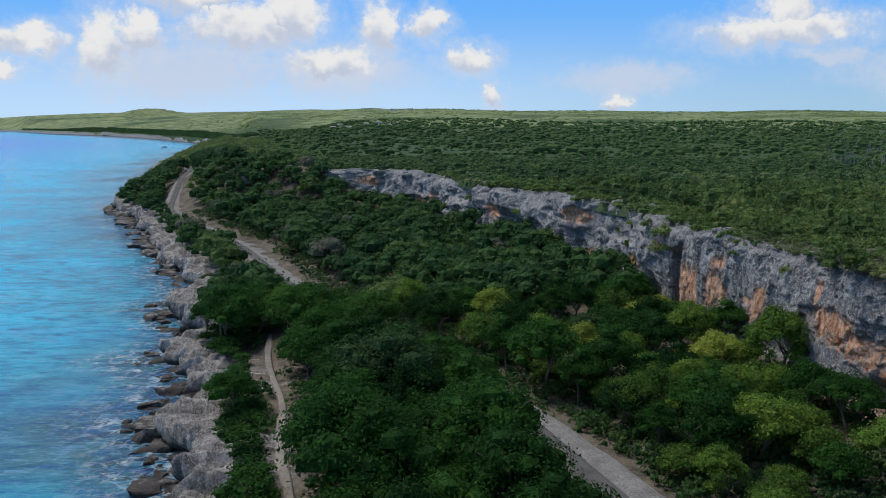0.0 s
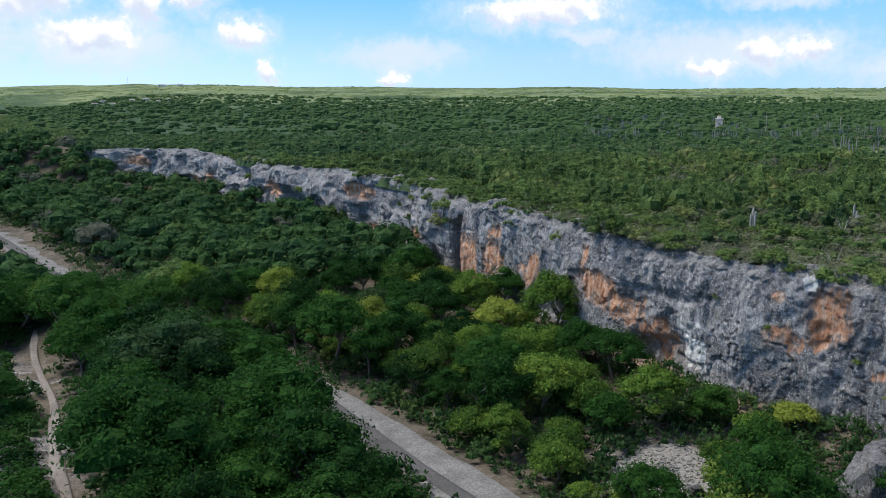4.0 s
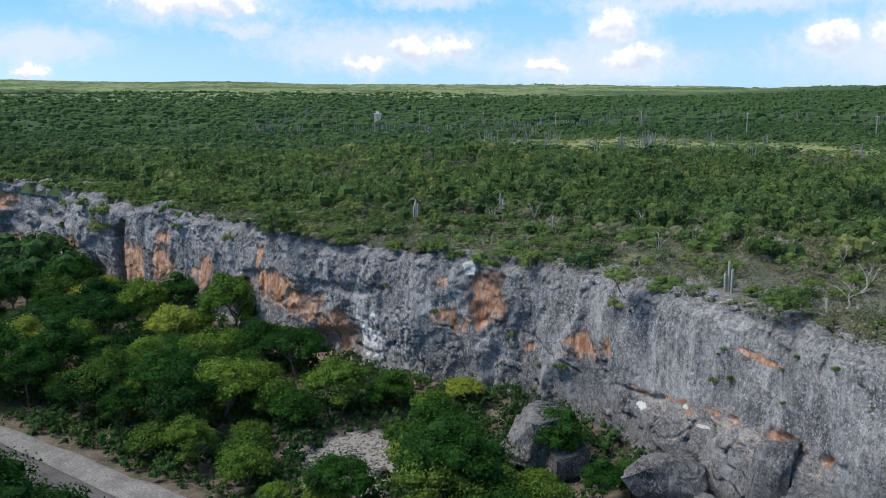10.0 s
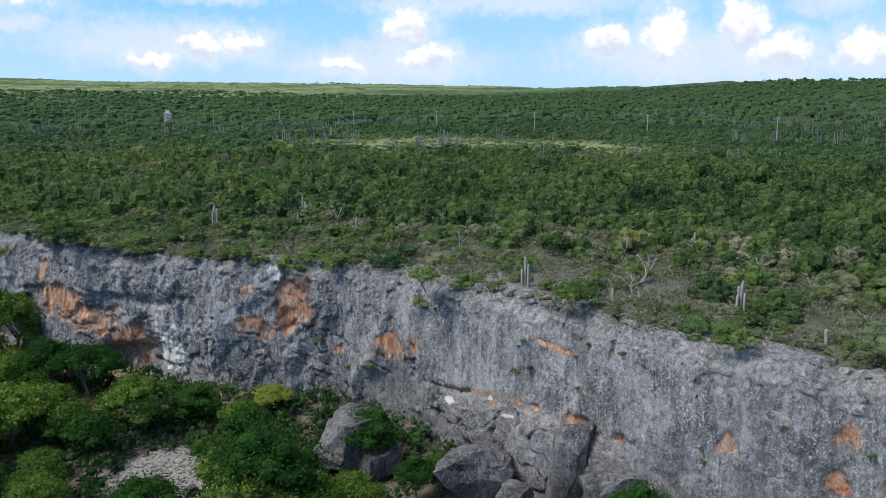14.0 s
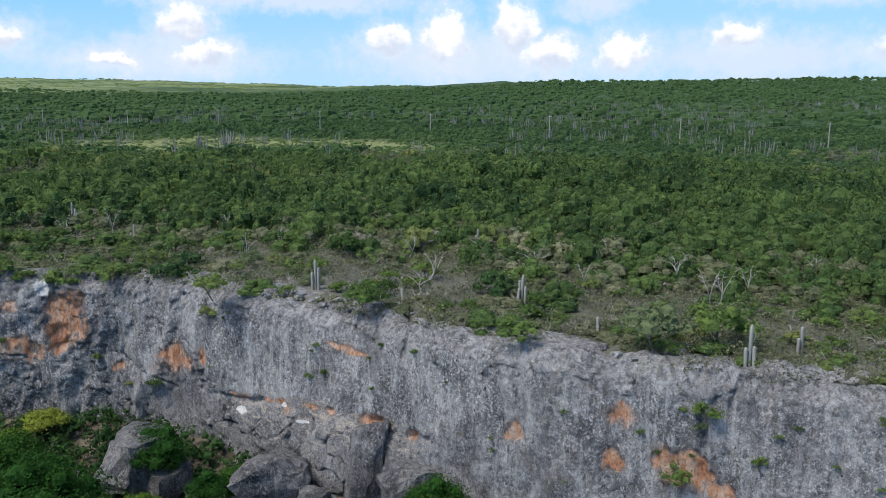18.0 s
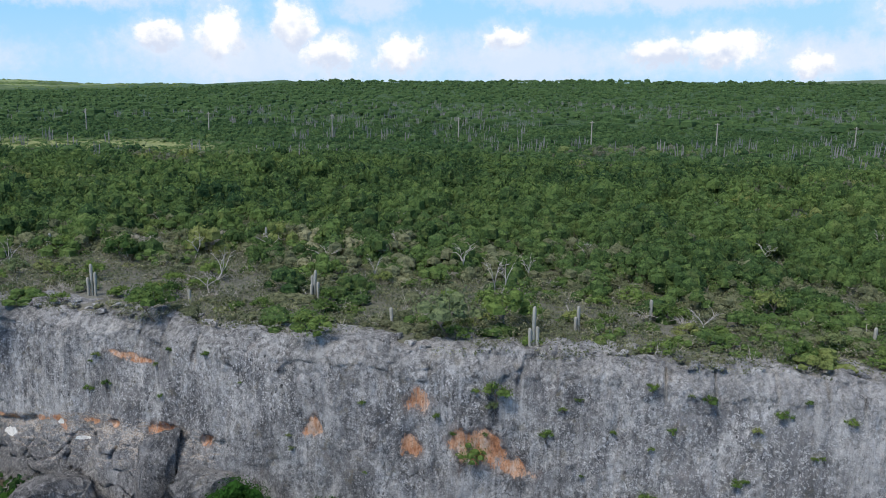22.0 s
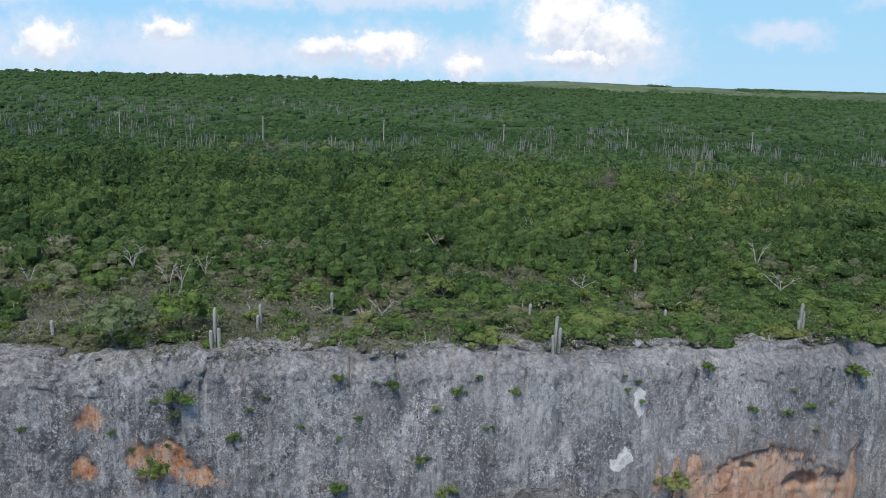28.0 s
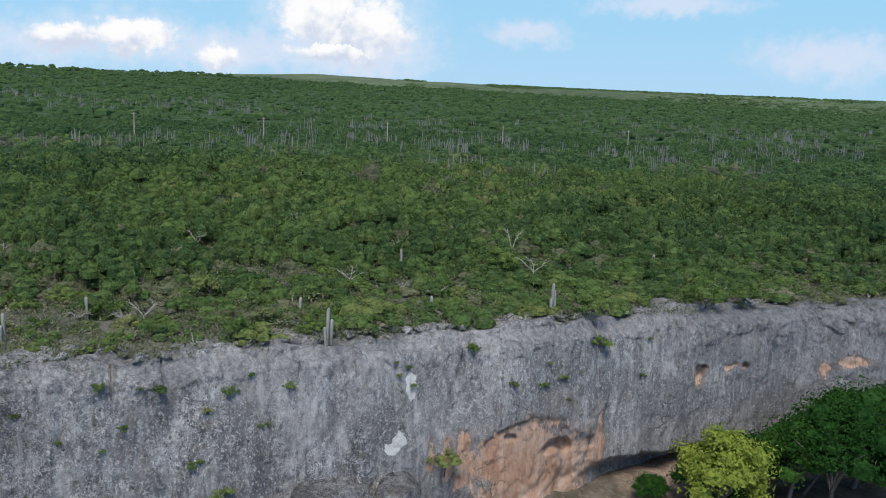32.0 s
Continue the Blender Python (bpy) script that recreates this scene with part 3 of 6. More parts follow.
def water_material():
    """Sea: turquoise over the shallow shelf, deep blue beyond it, small wind waves, foam along the shore."""
    m = Mat("sea_water", 0.14)
    sep = m.node("ShaderNodeSeparateXYZ")
    m.put(m.pos, sep.inputs[0])
    off = m.attr("offshore")
    wob = m.range(m.noise(0.02, 3, 0.5), 0.3, 0.7, -25.0, 25.0)
    d = m.math("ADD", off, wob)
    c = m.ramp(m.range(d, 0, 420), (0.0, (0.05, 0.17, 0.22)), (0.035, (0.04, 0.38, 0.55)), (0.12, (0.006, 0.62, 0.96)), (0.3, (0.006, 0.52, 0.98)), (0.55, (0.02, 0.33, 0.95)), (1.0, (0.08, 0.27, 0.93)))
    reef = m.noise(0.09, 5, 0.65)
    c = m.mix(m.range(reef, 0.52, 0.68, 0.0, 0.35), c, (0.01, 0.06, 0.10))
    # shoals and weed close in, laced with foam
    shoal = m.math("MULTIPLY", m.range(off, 9.0, 2.0), m.range(m.noise(0.35, 6, 0.72), 0.44, 0.56))
    c = m.mix(shoal, c, (0.04, 0.035, 0.028))
    warp = m.node("ShaderNodeVectorMath")
    warp.operation = "MULTIPLY_ADD"
    wn = m.node("ShaderNodeTexNoise")
    m.put(m.pos, wn.inputs["Vector"])
    wn.inputs["Scale"].default_value, wn.inputs["Detail"].default_value = 0.5, 5
    m.put(wn.outputs["Color"], warp.inputs[0])
    warp.inputs[1].default_value = (3.0, 3.0, 0.0)
    m.put(m.pos, warp.inputs[2])
    lace = m.range(m.voronoi(0.55, "DISTANCE_TO_EDGE", None, warp.outputs[0]), 0.09, 0.0, 0.0, 0.8)
    foam_n = m.noise(0.45, 7, 0.75)
    near = m.math("ADD", m.range(off, 13.0, 1.0, 0.0, 1.0), m.range(m.noise(0.07, 3, 0.5), 0.35, 0.65, -0.35, 0.25))
    foam = m.math("MULTIPLY", m.range(near, 0.15, 0.7), m.math("MAXIMUM", m.range(foam_n, 0.54, 0.62), m.math("MULTIPLY", lace, m.range(foam_n, 0.42, 0.56))))
    c = m.mix(foam, c, (0.62, 0.66, 0.68))
    m.b.inputs["IOR"].default_value = 1.33
    m.b.inputs["Specular IOR Level"].default_value = 0.24
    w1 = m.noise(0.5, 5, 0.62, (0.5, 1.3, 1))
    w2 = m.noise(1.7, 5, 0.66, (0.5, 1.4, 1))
    # wave shade and gleam put into the colour: dark troughs, pale crests, streaks
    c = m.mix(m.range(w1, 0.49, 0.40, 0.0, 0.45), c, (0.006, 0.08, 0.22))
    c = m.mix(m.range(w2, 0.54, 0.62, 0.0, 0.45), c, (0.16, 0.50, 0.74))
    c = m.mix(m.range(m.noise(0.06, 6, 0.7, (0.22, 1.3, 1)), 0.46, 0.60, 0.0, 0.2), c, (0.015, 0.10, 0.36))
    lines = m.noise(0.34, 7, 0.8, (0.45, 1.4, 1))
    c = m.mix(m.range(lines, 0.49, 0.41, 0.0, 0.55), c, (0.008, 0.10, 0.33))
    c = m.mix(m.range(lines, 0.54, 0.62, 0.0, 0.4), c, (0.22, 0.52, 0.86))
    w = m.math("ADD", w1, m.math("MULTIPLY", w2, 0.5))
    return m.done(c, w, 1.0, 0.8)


WATER = water_material()


def plain_rough(name, a, b, scale, rough=0.9, bump=0.3):
    m = Mat(name, rough)
    n, k = m.noise(scale, 6, 0.7), m.noise(scale * 0.08, 3, 0.6)
    c = m.mix(m.range(n, 0.35, 0.68), a, b)
    c = m.mix(m.range(k, 0.42, 0.66, 0, 0.5), c, tuple(v * 0.6 for v in a))
    return m.done(c, n, bump, 0.05)


# far ridge colour, paler than the woods to stand for sun on it
HILLS = plain_rough("sunlit_hill_green", (0.06, 0.095, 0.045), (0.17, 0.205, 0.10), 0.04)
ASPHALT = plain_rough("worn_asphalt", (0.085, 0.082, 0.08), (0.14, 0.135, 0.13), 5.0)
SHOULDER = plain_rough("coral_gravel", (0.13, 0.125, 0.118), (0.32, 0.312, 0.296), 6.0)
CONCRETE = plain_rough("weathered_concrete", (0.2, 0.175, 0.155), (0.31, 0.28, 0.25), 3.0)
TIMBER = bark_material("weathered_pole_timber", (0.26, 0.245, 0.21), (0.4, 0.37, 0.33))
PLASTER = plain_rough("old_pink_plaster", (0.80, 0.52, 0.42), (0.92, 0.76, 0.66), 1.5)
WHITE = plain_rough("white_paint", (0.7, 0.69, 0.66), (0.82, 0.81, 0.79), 2.0)
ROOFING = plain_rough("dull_roof_sheet", (0.3, 0.27, 0.25), (0.42, 0.36, 0.33), 2.0)


# ---------------------------------------------------------------- the lie of the land
EDGE_Y = [-3000, -600, -320, -200, -120, -80, -58, -51, -35, -22, -12, -6, 2, 8, 15, 24, 33, 42, 50, 58, 70, 78, 90, 100, 110, 132, 160, 189, 220, 233, 243, 262, 300, 380, 560, 900, 1184]
EDGE_X = [-40, -10, 4, 18, 30, 36, 40.5, 42.6, 43.8, 43.7, 43.1, 42.8, 42.9, 42.3, 42.6, 44, 45, 46, 45.4, 41.8, 37.5, 36, 35.5, 31.8, 31.5, 30, 23, 8, -1, -9, -17, -38, -69, -89, -133, -216, -287]
COAST_Y = [-3000, -600, -120, -40, 0, 40, 65, 81, 92, 105, 117, 135, 149, 180, 215, 251, 312, 380, 565, 902, 1184, 1483, 2363, 4749]
COAST_X = [-90, -60, -35, -24, -21, -19.5, -20.6, -28.8, -27.3, -35.9, -34.9, -45.2, -44.2, -58.4, -74.5, -91, -122, -138, -194, -270, -315, -472, -1077, -2444]
SKY_AZ = [-60, -27, -22.5, -19.4, -17, -10, -3, 8, 18, 28, 42, 50, 57, 64, 74, 83, 94, 104, 116, 128, 143, 180]
SKY_EL = [0.2, 0.36, 0.6, 0.66, 0.68, 0.87, 1.0, 0.88, 0.86, 0.78, 0.74, 0.66, 0.56, 0.78, 1.1, 1.34, 1.44, 1.42, 1.14, 0.95, 0.72, 0.6]
TOP = 17.0
FAR_AZ = [-29, -27.2, -24.5, -20.5, -17.6, -14.8, -13.2, -12]
FAR_R = [4300, 3400, 2600, 2050, 1560, 1225, 1190, 1150]


def edge_x(y):
    return np.interp(y, EDGE_Y, EDGE_X)


def coast_x(y):
    y = np.asarray(y, float)
    return np.interp(y, COAST_Y, COAST_X) + np.where(np.abs(y) < 400, 1.6 * fbm(y * 0.16, 3.1, 0.0, 3, 5), 0)


def edge_top(y):
    return np.interp(y, [-3000, -400, 245, 300, 420, 900, 5000], [14, 17, 17, 15.5, 13, 11, 11])


def plateau_z(x, y):
    """Flat scrubland as far as the line of poles, then long slopes up to the skyline."""
    x, y = np.asarray(x, float), np.asarray(y, float)
    r, az = np.hypot(x, y), np.degrees(np.arctan2(x, y))
    el = np.interp(az, SKY_AZ, SKY_EL)
    rs = np.interp(az, [-20, 0, 52, 72, 180], [3600, 2700, 2500, 1450, 1300])
    z0 = np.interp(y, [-3000, -400, 245, 300, 420, 900, 5000], [14, 17, 17, 15.5, 13, 12, 12])
    z0 = z0 - 1.2 * smooth(100, 350, r)
    k = np.clip((r - 400) / (rs - 400), 0, 1.0)
    low_coast = 1 - 0.75 * smooth(-5, -11, az) * smooth(1900, 1300, r)
    z = z0 + (30 + rs * np.tan(np.radians(el)) - z0) * k ** 1.25 * low_coast
    z = np.where(r > rs, z - (r - rs) * 0.05, z)
    z = z + 0.35 * fbm(x * 0.05, y * 0.05, 0.5, 3, 9) * smooth(2, 40, r - 40) + 4.0 * fbm(x * 0.004, y * 0.004, 0.2, 3, 21) * smooth(700, 1500, r)
    # beyond the bay the land starts again from its own low shore
    r0 = np.interp(az, FAR_AZ, FAR_R)
    bay = 9 + (30 + rs * np.tan(np.radians(el)) - 9) * np.clip((r - r0 - 250) / np.maximum(rs - r0 - 250, 400), 0, 1) ** 1.3
    w = smooth(-12.2, -13.6, az) * smooth(900, 1150, r)
    z = z * (1 - w) + bay * w
    # flat-topped hill on the far coast
    hx, hy = 3300 * math.sin(radians(-19.3)), 3300 * math.cos(radians(-19.3))
    return z + 21 * np.exp(-(((x - hx) / 50) ** 4 + ((y - hy) / 300) ** 2)) + 5 * np.exp(-(((x - hx + 90) / 130) ** 2 + ((y - hy) / 400) ** 2))


def gravel_mask(x, y):
    return np.exp(-(((x - 29.5) / 4.8) ** 2 + ((y - 50) / 5.6) ** 2)) * 1.2


def lower_z(x, y):
    d = x - coast_x(y)
    e = edge_x(y) - x
    low = np.interp(y, [-3000, 200, 300, 420, 900, 5000], [0, 0, 1.5, 3, 5, 5])
    rise = (edge_top(y) - 5.2) * smooth(45, 0, e) * smooth(236, 275, y)
    z = -1.6 + 4.0 * smooth(np.where(np.abs(y - 180) < 150, 2.6, -0.6), np.where(np.abs(y - 180) < 150, 5.2, 2.4), d + 0.9 * fbm(x * 0.35, y * 0.35, 0, 3, 31)) + 1.6 * smooth(4, 26, d) + 1.0 * smooth(22, 3, e) + 0.8 * smooth(4, 0, e)
    z = z + (0.55 * fbm(x * 0.5, y * 0.5, 0.3, 4, 33) * smooth(16, 3, d) + 0.18 * fbm(x * 0.3, y * 0.3, 0.8, 3, 35)) * smooth(-1, 2, d)
    return z + low * smooth(3, 20, d) * smooth(1, 10, e) + rise


# sea: one sheet to the horizon
def build_sea():
    ang = np.radians(np.linspace(-180, 180, 181))
    rad = np.concatenate([np.linspace(0, 160, 41), np.geomspace(170, 4950, 60)])
    x, y = rad[:, None] * np.sin(ang), rad[:, None] * np.cos(ang)
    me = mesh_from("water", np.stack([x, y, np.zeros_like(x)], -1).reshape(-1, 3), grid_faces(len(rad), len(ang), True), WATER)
    attribute(me, "offshore", coast_x(y.ravel()) - x.ravel())
    tagged(new("water", me), "blue-green sea with small wind waves below the rocky shore", "sea", kind="structure")


build_sea()


def build_lower():
    ys = np.concatenate([np.geomspace(3000, 65, 40)[:-1] * -1, np.linspace(-65, 30, 96)[:-1], np.linspace(30, 270, 400)[:-1], np.geomspace(270, 1184, 70)])
    w = np.concatenate([[-0.35, -0.2, -0.1], np.linspace(-0.05, 0.3, 46), np.linspace(0.3, 1.0, 42)[1:]])
    cx, ex = coast_x(ys)[:, None], edge_x(ys)[:, None] + 2.5
    y = np.repeat(ys[:, None], len(w), 1)
    x = cx + (ex - cx) * w
    z = lower_z(x, y)
    me = mesh_from("ground", np.stack([x, y, z], -1).reshape(-1, 3), grid_faces(len(ys), len(w), True), LOWER, True)
    d = (x - cx)
    attribute(me, "shore", smooth(12, 5, d + 3.0 * fbm(x * 0.2, y * 0.2, 0, 3, 41)))
    attribute(me, "gravel", gravel_mask(x, y))
    attribute(me, "scree", smooth(7, 3, edge_x(y) - x) * smooth(54, 60, y) * smooth(80, 74, y) + smooth(5, 2, edge_x(y) - x) * smooth(-30, -45, y))
    tagged(new("ground", me), "stony coastal terrace with leaf litter and bare limestone shore", "ground", kind="structure")


build_lower()


def blocks(y, z, w, h, seed):
    """Broken blocks in the rock: a random step for each, and the joints between them."""
    u, v = y / w + 0.25 * fbm(y * 0.9, z * 0.9, 1.0, 2, seed), z / h + 0.25 * fbm(y * 0.9, z * 0.9, 5.0, 2, seed)
    iu, iv = np.floor(u), np.floor(v)
    d1, d2, who = np.full(u.shape, 9.0), np.full(u.shape, 9.0), np.zeros(u.shape)
    for du in (-1, 0, 1):
        for dv in (-1, 0, 1):
            cu, cv = iu + du, iv + dv
            d = np.hypot(cu + hashed(cu, cv, cu * 0, seed) - u, cv + hashed(cu, cv, cu * 0, seed + 1) - v)
            near = d < d1
            d2 = np.where(near, d1, np.minimum(d2, d))
            who = np.where(near, hashed(cu, cv, cu * 0, seed + 2), who)
            d1 = np.where(near, d, d1)
    return who, smooth(0.07, 0.0, d2 - d1)


def build_shore_ledge():
    """The low rock bench over the water: a rough lip, an undercut face, a wet foot."""
    ys = np.concatenate([np.linspace(42, 130, 420)[:-1], np.linspace(130, 328, 420)])
    lip = 0.9 + 1.5 * fbm(ys * 0.13, 0.0, 2.0, 2, 201) + 0.9 * fbm(ys * 0.5, 0.0, 4.0, 3, 202)
    top = 2.7 + 1.0 * fbm(ys * 0.1, 0.0, 6.0, 2, 203) + 0.5 * fbm(ys * 0.7, 0.0, 8.0, 3, 204)
    step, _ = blocks(ys, 0 * ys, 4.5, 1.0, 211)
    step2, _ = blocks(ys, 0 * ys, 1.9, 1.0, 212)
    lip, top = lip + 2.6 * (step - 0.5) + 1.1 * (step2 - 0.5), top + 1.6 * (step - 0.6) + 0.8 * (step2 - 0.5)
    back = np.array([9.0, 7.4, 6.0, 4.8, 3.8, 3.0, 2.3, 1.7, 1.2, 0.8, 0.45, 0.2])
    v = np.linspace(0, 1, 22)
    cx = np.interp(ys, COAST_Y, COAST_X)[:, None]
    d1 = lip[:, None] + back
    y1, y2 = np.repeat(ys[:, None], len(back), 1), np.repeat(ys[:, None], len(v), 1)
    rough = 0.30 * (1 - 2 * np.abs(fbm((cx + d1) * 0.55, y1 * 0.55, 0.0, 4, 205))) + 0.2 * fbm((cx + d1) * 0.25, y1 * 0.25, 3.0, 2, 209)
    land = lower_z(cx + d1, y1)
    k = smooth(3.5, 9.0, back)[None]
    z1 = (top[:, None] + rough) * (1 - k) + (land - 0.1) * k
    z2 = top[:, None] + (-1.0 - top[:, None]) * v + rough[:, -1:] * (1 - v)
    cut = (0.2 + 1.5 * smooth(-0.3, 0.4, fbm(ys * 0.12, 1.0, 0.0, 2, 206)))[:, None] * np.exp(-(((v - 0.78) / 0.26) ** 2))
    d2 = lip[:, None] + cut - 0.5 * np.sin(v * 2.2) + 0.5 * (1 - 2 * np.abs(fbm(y2 * 0.5, z2 * 0.6, 2.0, 3, 207))) * v + 0.12 * fbm(y2 * 2.2, z2 * 2.2, 2.0, 2, 208)
    x, y, z = np.concatenate([cx + d1, cx + d2], 1), np.concatenate([y1, y2], 1), np.concatenate([z1, z2], 1)
    me = mesh_from("shore_ledge", np.stack([x, y, z], -1).reshape(-1, 3), grid_faces(len(ys), x.shape[1], True), ROCK, True)
    tagged(new("shore_ledge", me), "pitted brown-grey limestone bench with an undercut wet foot above the sea", "rock shore", kind="structure")


build_shore_ledge()


def sunlit_band(x, y):
    """Sunlight on a belt before the pole line, painted as paler grass and lower bushes."""
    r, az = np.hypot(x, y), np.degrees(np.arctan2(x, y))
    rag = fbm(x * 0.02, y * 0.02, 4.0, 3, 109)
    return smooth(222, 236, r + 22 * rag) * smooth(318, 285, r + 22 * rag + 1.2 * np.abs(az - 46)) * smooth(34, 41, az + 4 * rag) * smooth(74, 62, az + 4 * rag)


def build_plateau():
    az = np.radians(np.concatenate([np.linspace(-13.6, 150, 460), np.linspace(151, 178, 20)]))
    ey = np.concatenate([np.geomspace(3000, 60, 60)[:-1] * -1, np.linspace(-60, 262, 644)[:-1], np.geomspace(262, 1184, 90)])
    ex = edge_x(ey)
    eaz, er = np.arctan2(ex, ey), np.hypot(ex, ey)
    o = np.argsort(eaz)
    r0 = np.interp(az, eaz[o], er[o]) + 0.9
    k = np.concatenate([np.linspace(0, 90, 46), np.geomspace(93, 4700, 70)])
    r = np.minimum(r0[:, None] + k, 4900)
    x, y = r * np.sin(az)[:, None], r * np.cos(az)[:, None]
    z = plateau_z(x, y)
    z[:, 0] -= 1.5
    me = mesh_from("plateau", np.stack([x, y, z], -1).reshape(-1, 3), grid_faces(len(az), len(k)), SOIL, True)
    attribute(me, "sunlit_tone", sunlit_band(x, y))
    tagged(new("plateau", me), "flat dry limestone plateau with thin brown soil", "ground", kind="structure")
    return lambda a: np.interp(a, eaz[o], er[o])


rim_r = build_plateau()


def build_far_ridge():
    """Hills behind the southern woods, their sunlight put into a pale green."""
    a = np.linspace(92, 158, 200)
    r = np.linspace(1500, 3400, 40)
    el = np.interp(a, [92, 100, 104, 107.5, 112, 120.7, 127.7, 136, 145, 158], [0.7, 1.35, 1.6, 1.8, 1.7, 1.6, 1.55, 1.5, 1.42, 1.2])
    z = 16 + (14 + 2500 * np.tan(np.radians(el))[:, None]) * np.exp(-(((r[None] - 2500) / 600) ** 2))
    ar, rr = np.radians(a)[:, None], r[None]
    x, y = rr * np.sin(ar), rr * np.cos(ar)
    z = z + 3.0 * fbm(x * 0.006, y * 0.006, 0.0, 4, 221)
    me = mesh_from("far_ridge", np.stack([x, y, z], -1).reshape(-1, 3), grid_faces(len(a), len(r)), HILLS, True)
    tagged(new("far_ridge", me), "hills far behind the woods, coloured a sunlit pale green", "hills", kind="structure")
    return lambda px, py: 16 + (14 + 2500 * np.tan(np.radians(np.interp(np.degrees(np.arctan2(px, py)), a, el)))) * np.exp(-(((np.hypot(px, py) - 2500) / 600) ** 2))


ridge_z = build_far_ridge()


def build_far_coast():
    """The land beyond the bay, with its own low cliff."""
    a = np.linspace(-33, -13.2, 150)
    r0 = np.interp(a, FAR_AZ, FAR_R) + 18 * fbm(a * 1.3, 0.0, 0.0, 3, 77)
    k = np.concatenate([[0, 3, 8, 20], np.geomspace(40, 3700, 60)])
    r = np.minimum(r0[:, None] + k, 4960)
    az = np.radians(a)[:, None]
    x, y = r * np.sin(az), r * np.cos(az)
    z = plateau_z(x, y)
    z[:, 0], z[:, 1], z[:, 2] = -1.0, 3.0, 8.5
    me = mesh_from("far_coast", np.stack([x, y, z], -1).reshape(-1, 3), grid_faces(len(a), len(k)), SOIL, True)
    tagged(new("far_coast", me), "distant wooded shore with a flat-topped hill beyond the bay", "coast", kind="structure")
    low = np.stack([x[:, :3], y[:, :3], np.repeat([[-1.0, 3.0, 6.8]], len(a), 0) + 2.6 * fbm(x[:, :3] * 0.02, y[:, :3] * 0.02, 0, 3, 79)], -1)
    low[:, :, :2] *= 0.9985
    me = mesh_from("far_cliff", low.reshape(-1, 3), grid_faces(len(a), 3), ROCK, True)
    tagged(new("far_cliff", me), "low pale limestone sea cliff across the bay", "cliff", kind="structure")


build_far_coast()


# ---------------------------------------------------------------- the cliff
SCARS, PALES = [], []


def scar(y, z, hw, hh, depth=0.5):
    """A fresh orange break in the rock face."""
    SCARS.append((y, z, hw, hh, depth))


def pale(y, z, hw, hh):
    """A patch of chalk-white calcite."""
    PALES.append((y, z, hw, hh))


# far face
scar(246.8, 13.8, 2.7, 1.3), scar(226.7, 9.9, 2.1, 1.8), scar(220.5, 10, 2, 1.8), scar(181.1, 11.9, 3.3, 1.5), scar(162.2, 7.3, 1.9, 1.9, 1.2)
scar(146.8, 7.2, 4.5, 1.2, 0.9), scar(152.2, 13.8, 3.4, 1.2), scar(128.7, 9.5, 2.0, 1.1)
# beside the cave
scar(107.3, 8.8, 2.4, 4.2), scar(103.6, 9.2, 2.0, 3.2), scar(97.9, 10.4, 1.8, 2.7, 0.9), scar(97.8, 14.4, 0.9, 0.9), scar(90.5, 10.4, 1.5, 1.6), scar(92.9, 10.7, 0.9, 0.5)
# overhang above the scree
scar(76.5, 11.7, 3.4, 1.4, 1.1), scar(79.2, 13.9, 0.7, 1.9, 0.7), scar(73.1, 10.4, 2.2, 1.2, 1.2), scar(67.7, 8.8, 1.4, 2.0, 0.6), scar(70.5, 8.9, 0.7, 0.8, 1.2)
pale(63.9, 8.6, 1.2, 1.7), pale(64.8, 9.1, 0.4, 0.3), pale(65.5, 10.6, 0.28, 0.65), pale(54.7, 16.2, 0.5, 0.75)
scar(53.0, 13.9, 1.5, 1.9, 0.9), scar(56.1, 11.5, 1.1, 0.9), scar(56.7, 14.7, 0.55, 0.5), scar(53.6, 12.2, 0.9, 0.8)
scar(44.0, 11.4, 1.4, 0.9), scar(41.1, 12.1, 0.45, 0.7), scar(49.0, 10.2, 0.6, 0.35), scar(28.6, 14.9, 1.0, 0.2, 0.4), scar(27.4, 14.7, 0.7, 0.16, 0.4)
# sloping ledge with crusted edge
scar(37.4, 9.9, 0.7, 0.16, 0.2), scar(34.6, 10.2, 0.5, 0.14, 0.2), scar(33.3, 10.3, 0.7, 0.22, 0.2), scar(31.0, 10.5, 0.8, 0.14, 0.2), scar(29.2, 10.6, 0.5, 0.18, 0.2), scar(32.8, 9.9, 0.3, 0.3, 0.2), pale(36.9, 9.0, 0.45, 0.2), pale(33.0, 10.1, 0.25, 0.16), pale(31.4, 9.3, 0.4, 0.1)
scar(25.8, 10.7, 0.9, 0.45, 0.6), scar(22.3, 10.7, 0.45, 0.4, 1.0), scar(15.6, 12.5, 0.5, 0.5), scar(9.4, 14.4, 0.6, 0.7, 0.4), scar(6.3, 11.8, 1.5, 0.95, 0.6), scar(4.4, 11.0, 1.3, 0.5, 0.4), scar(10.0, 11.8, 0.45, 0.5)
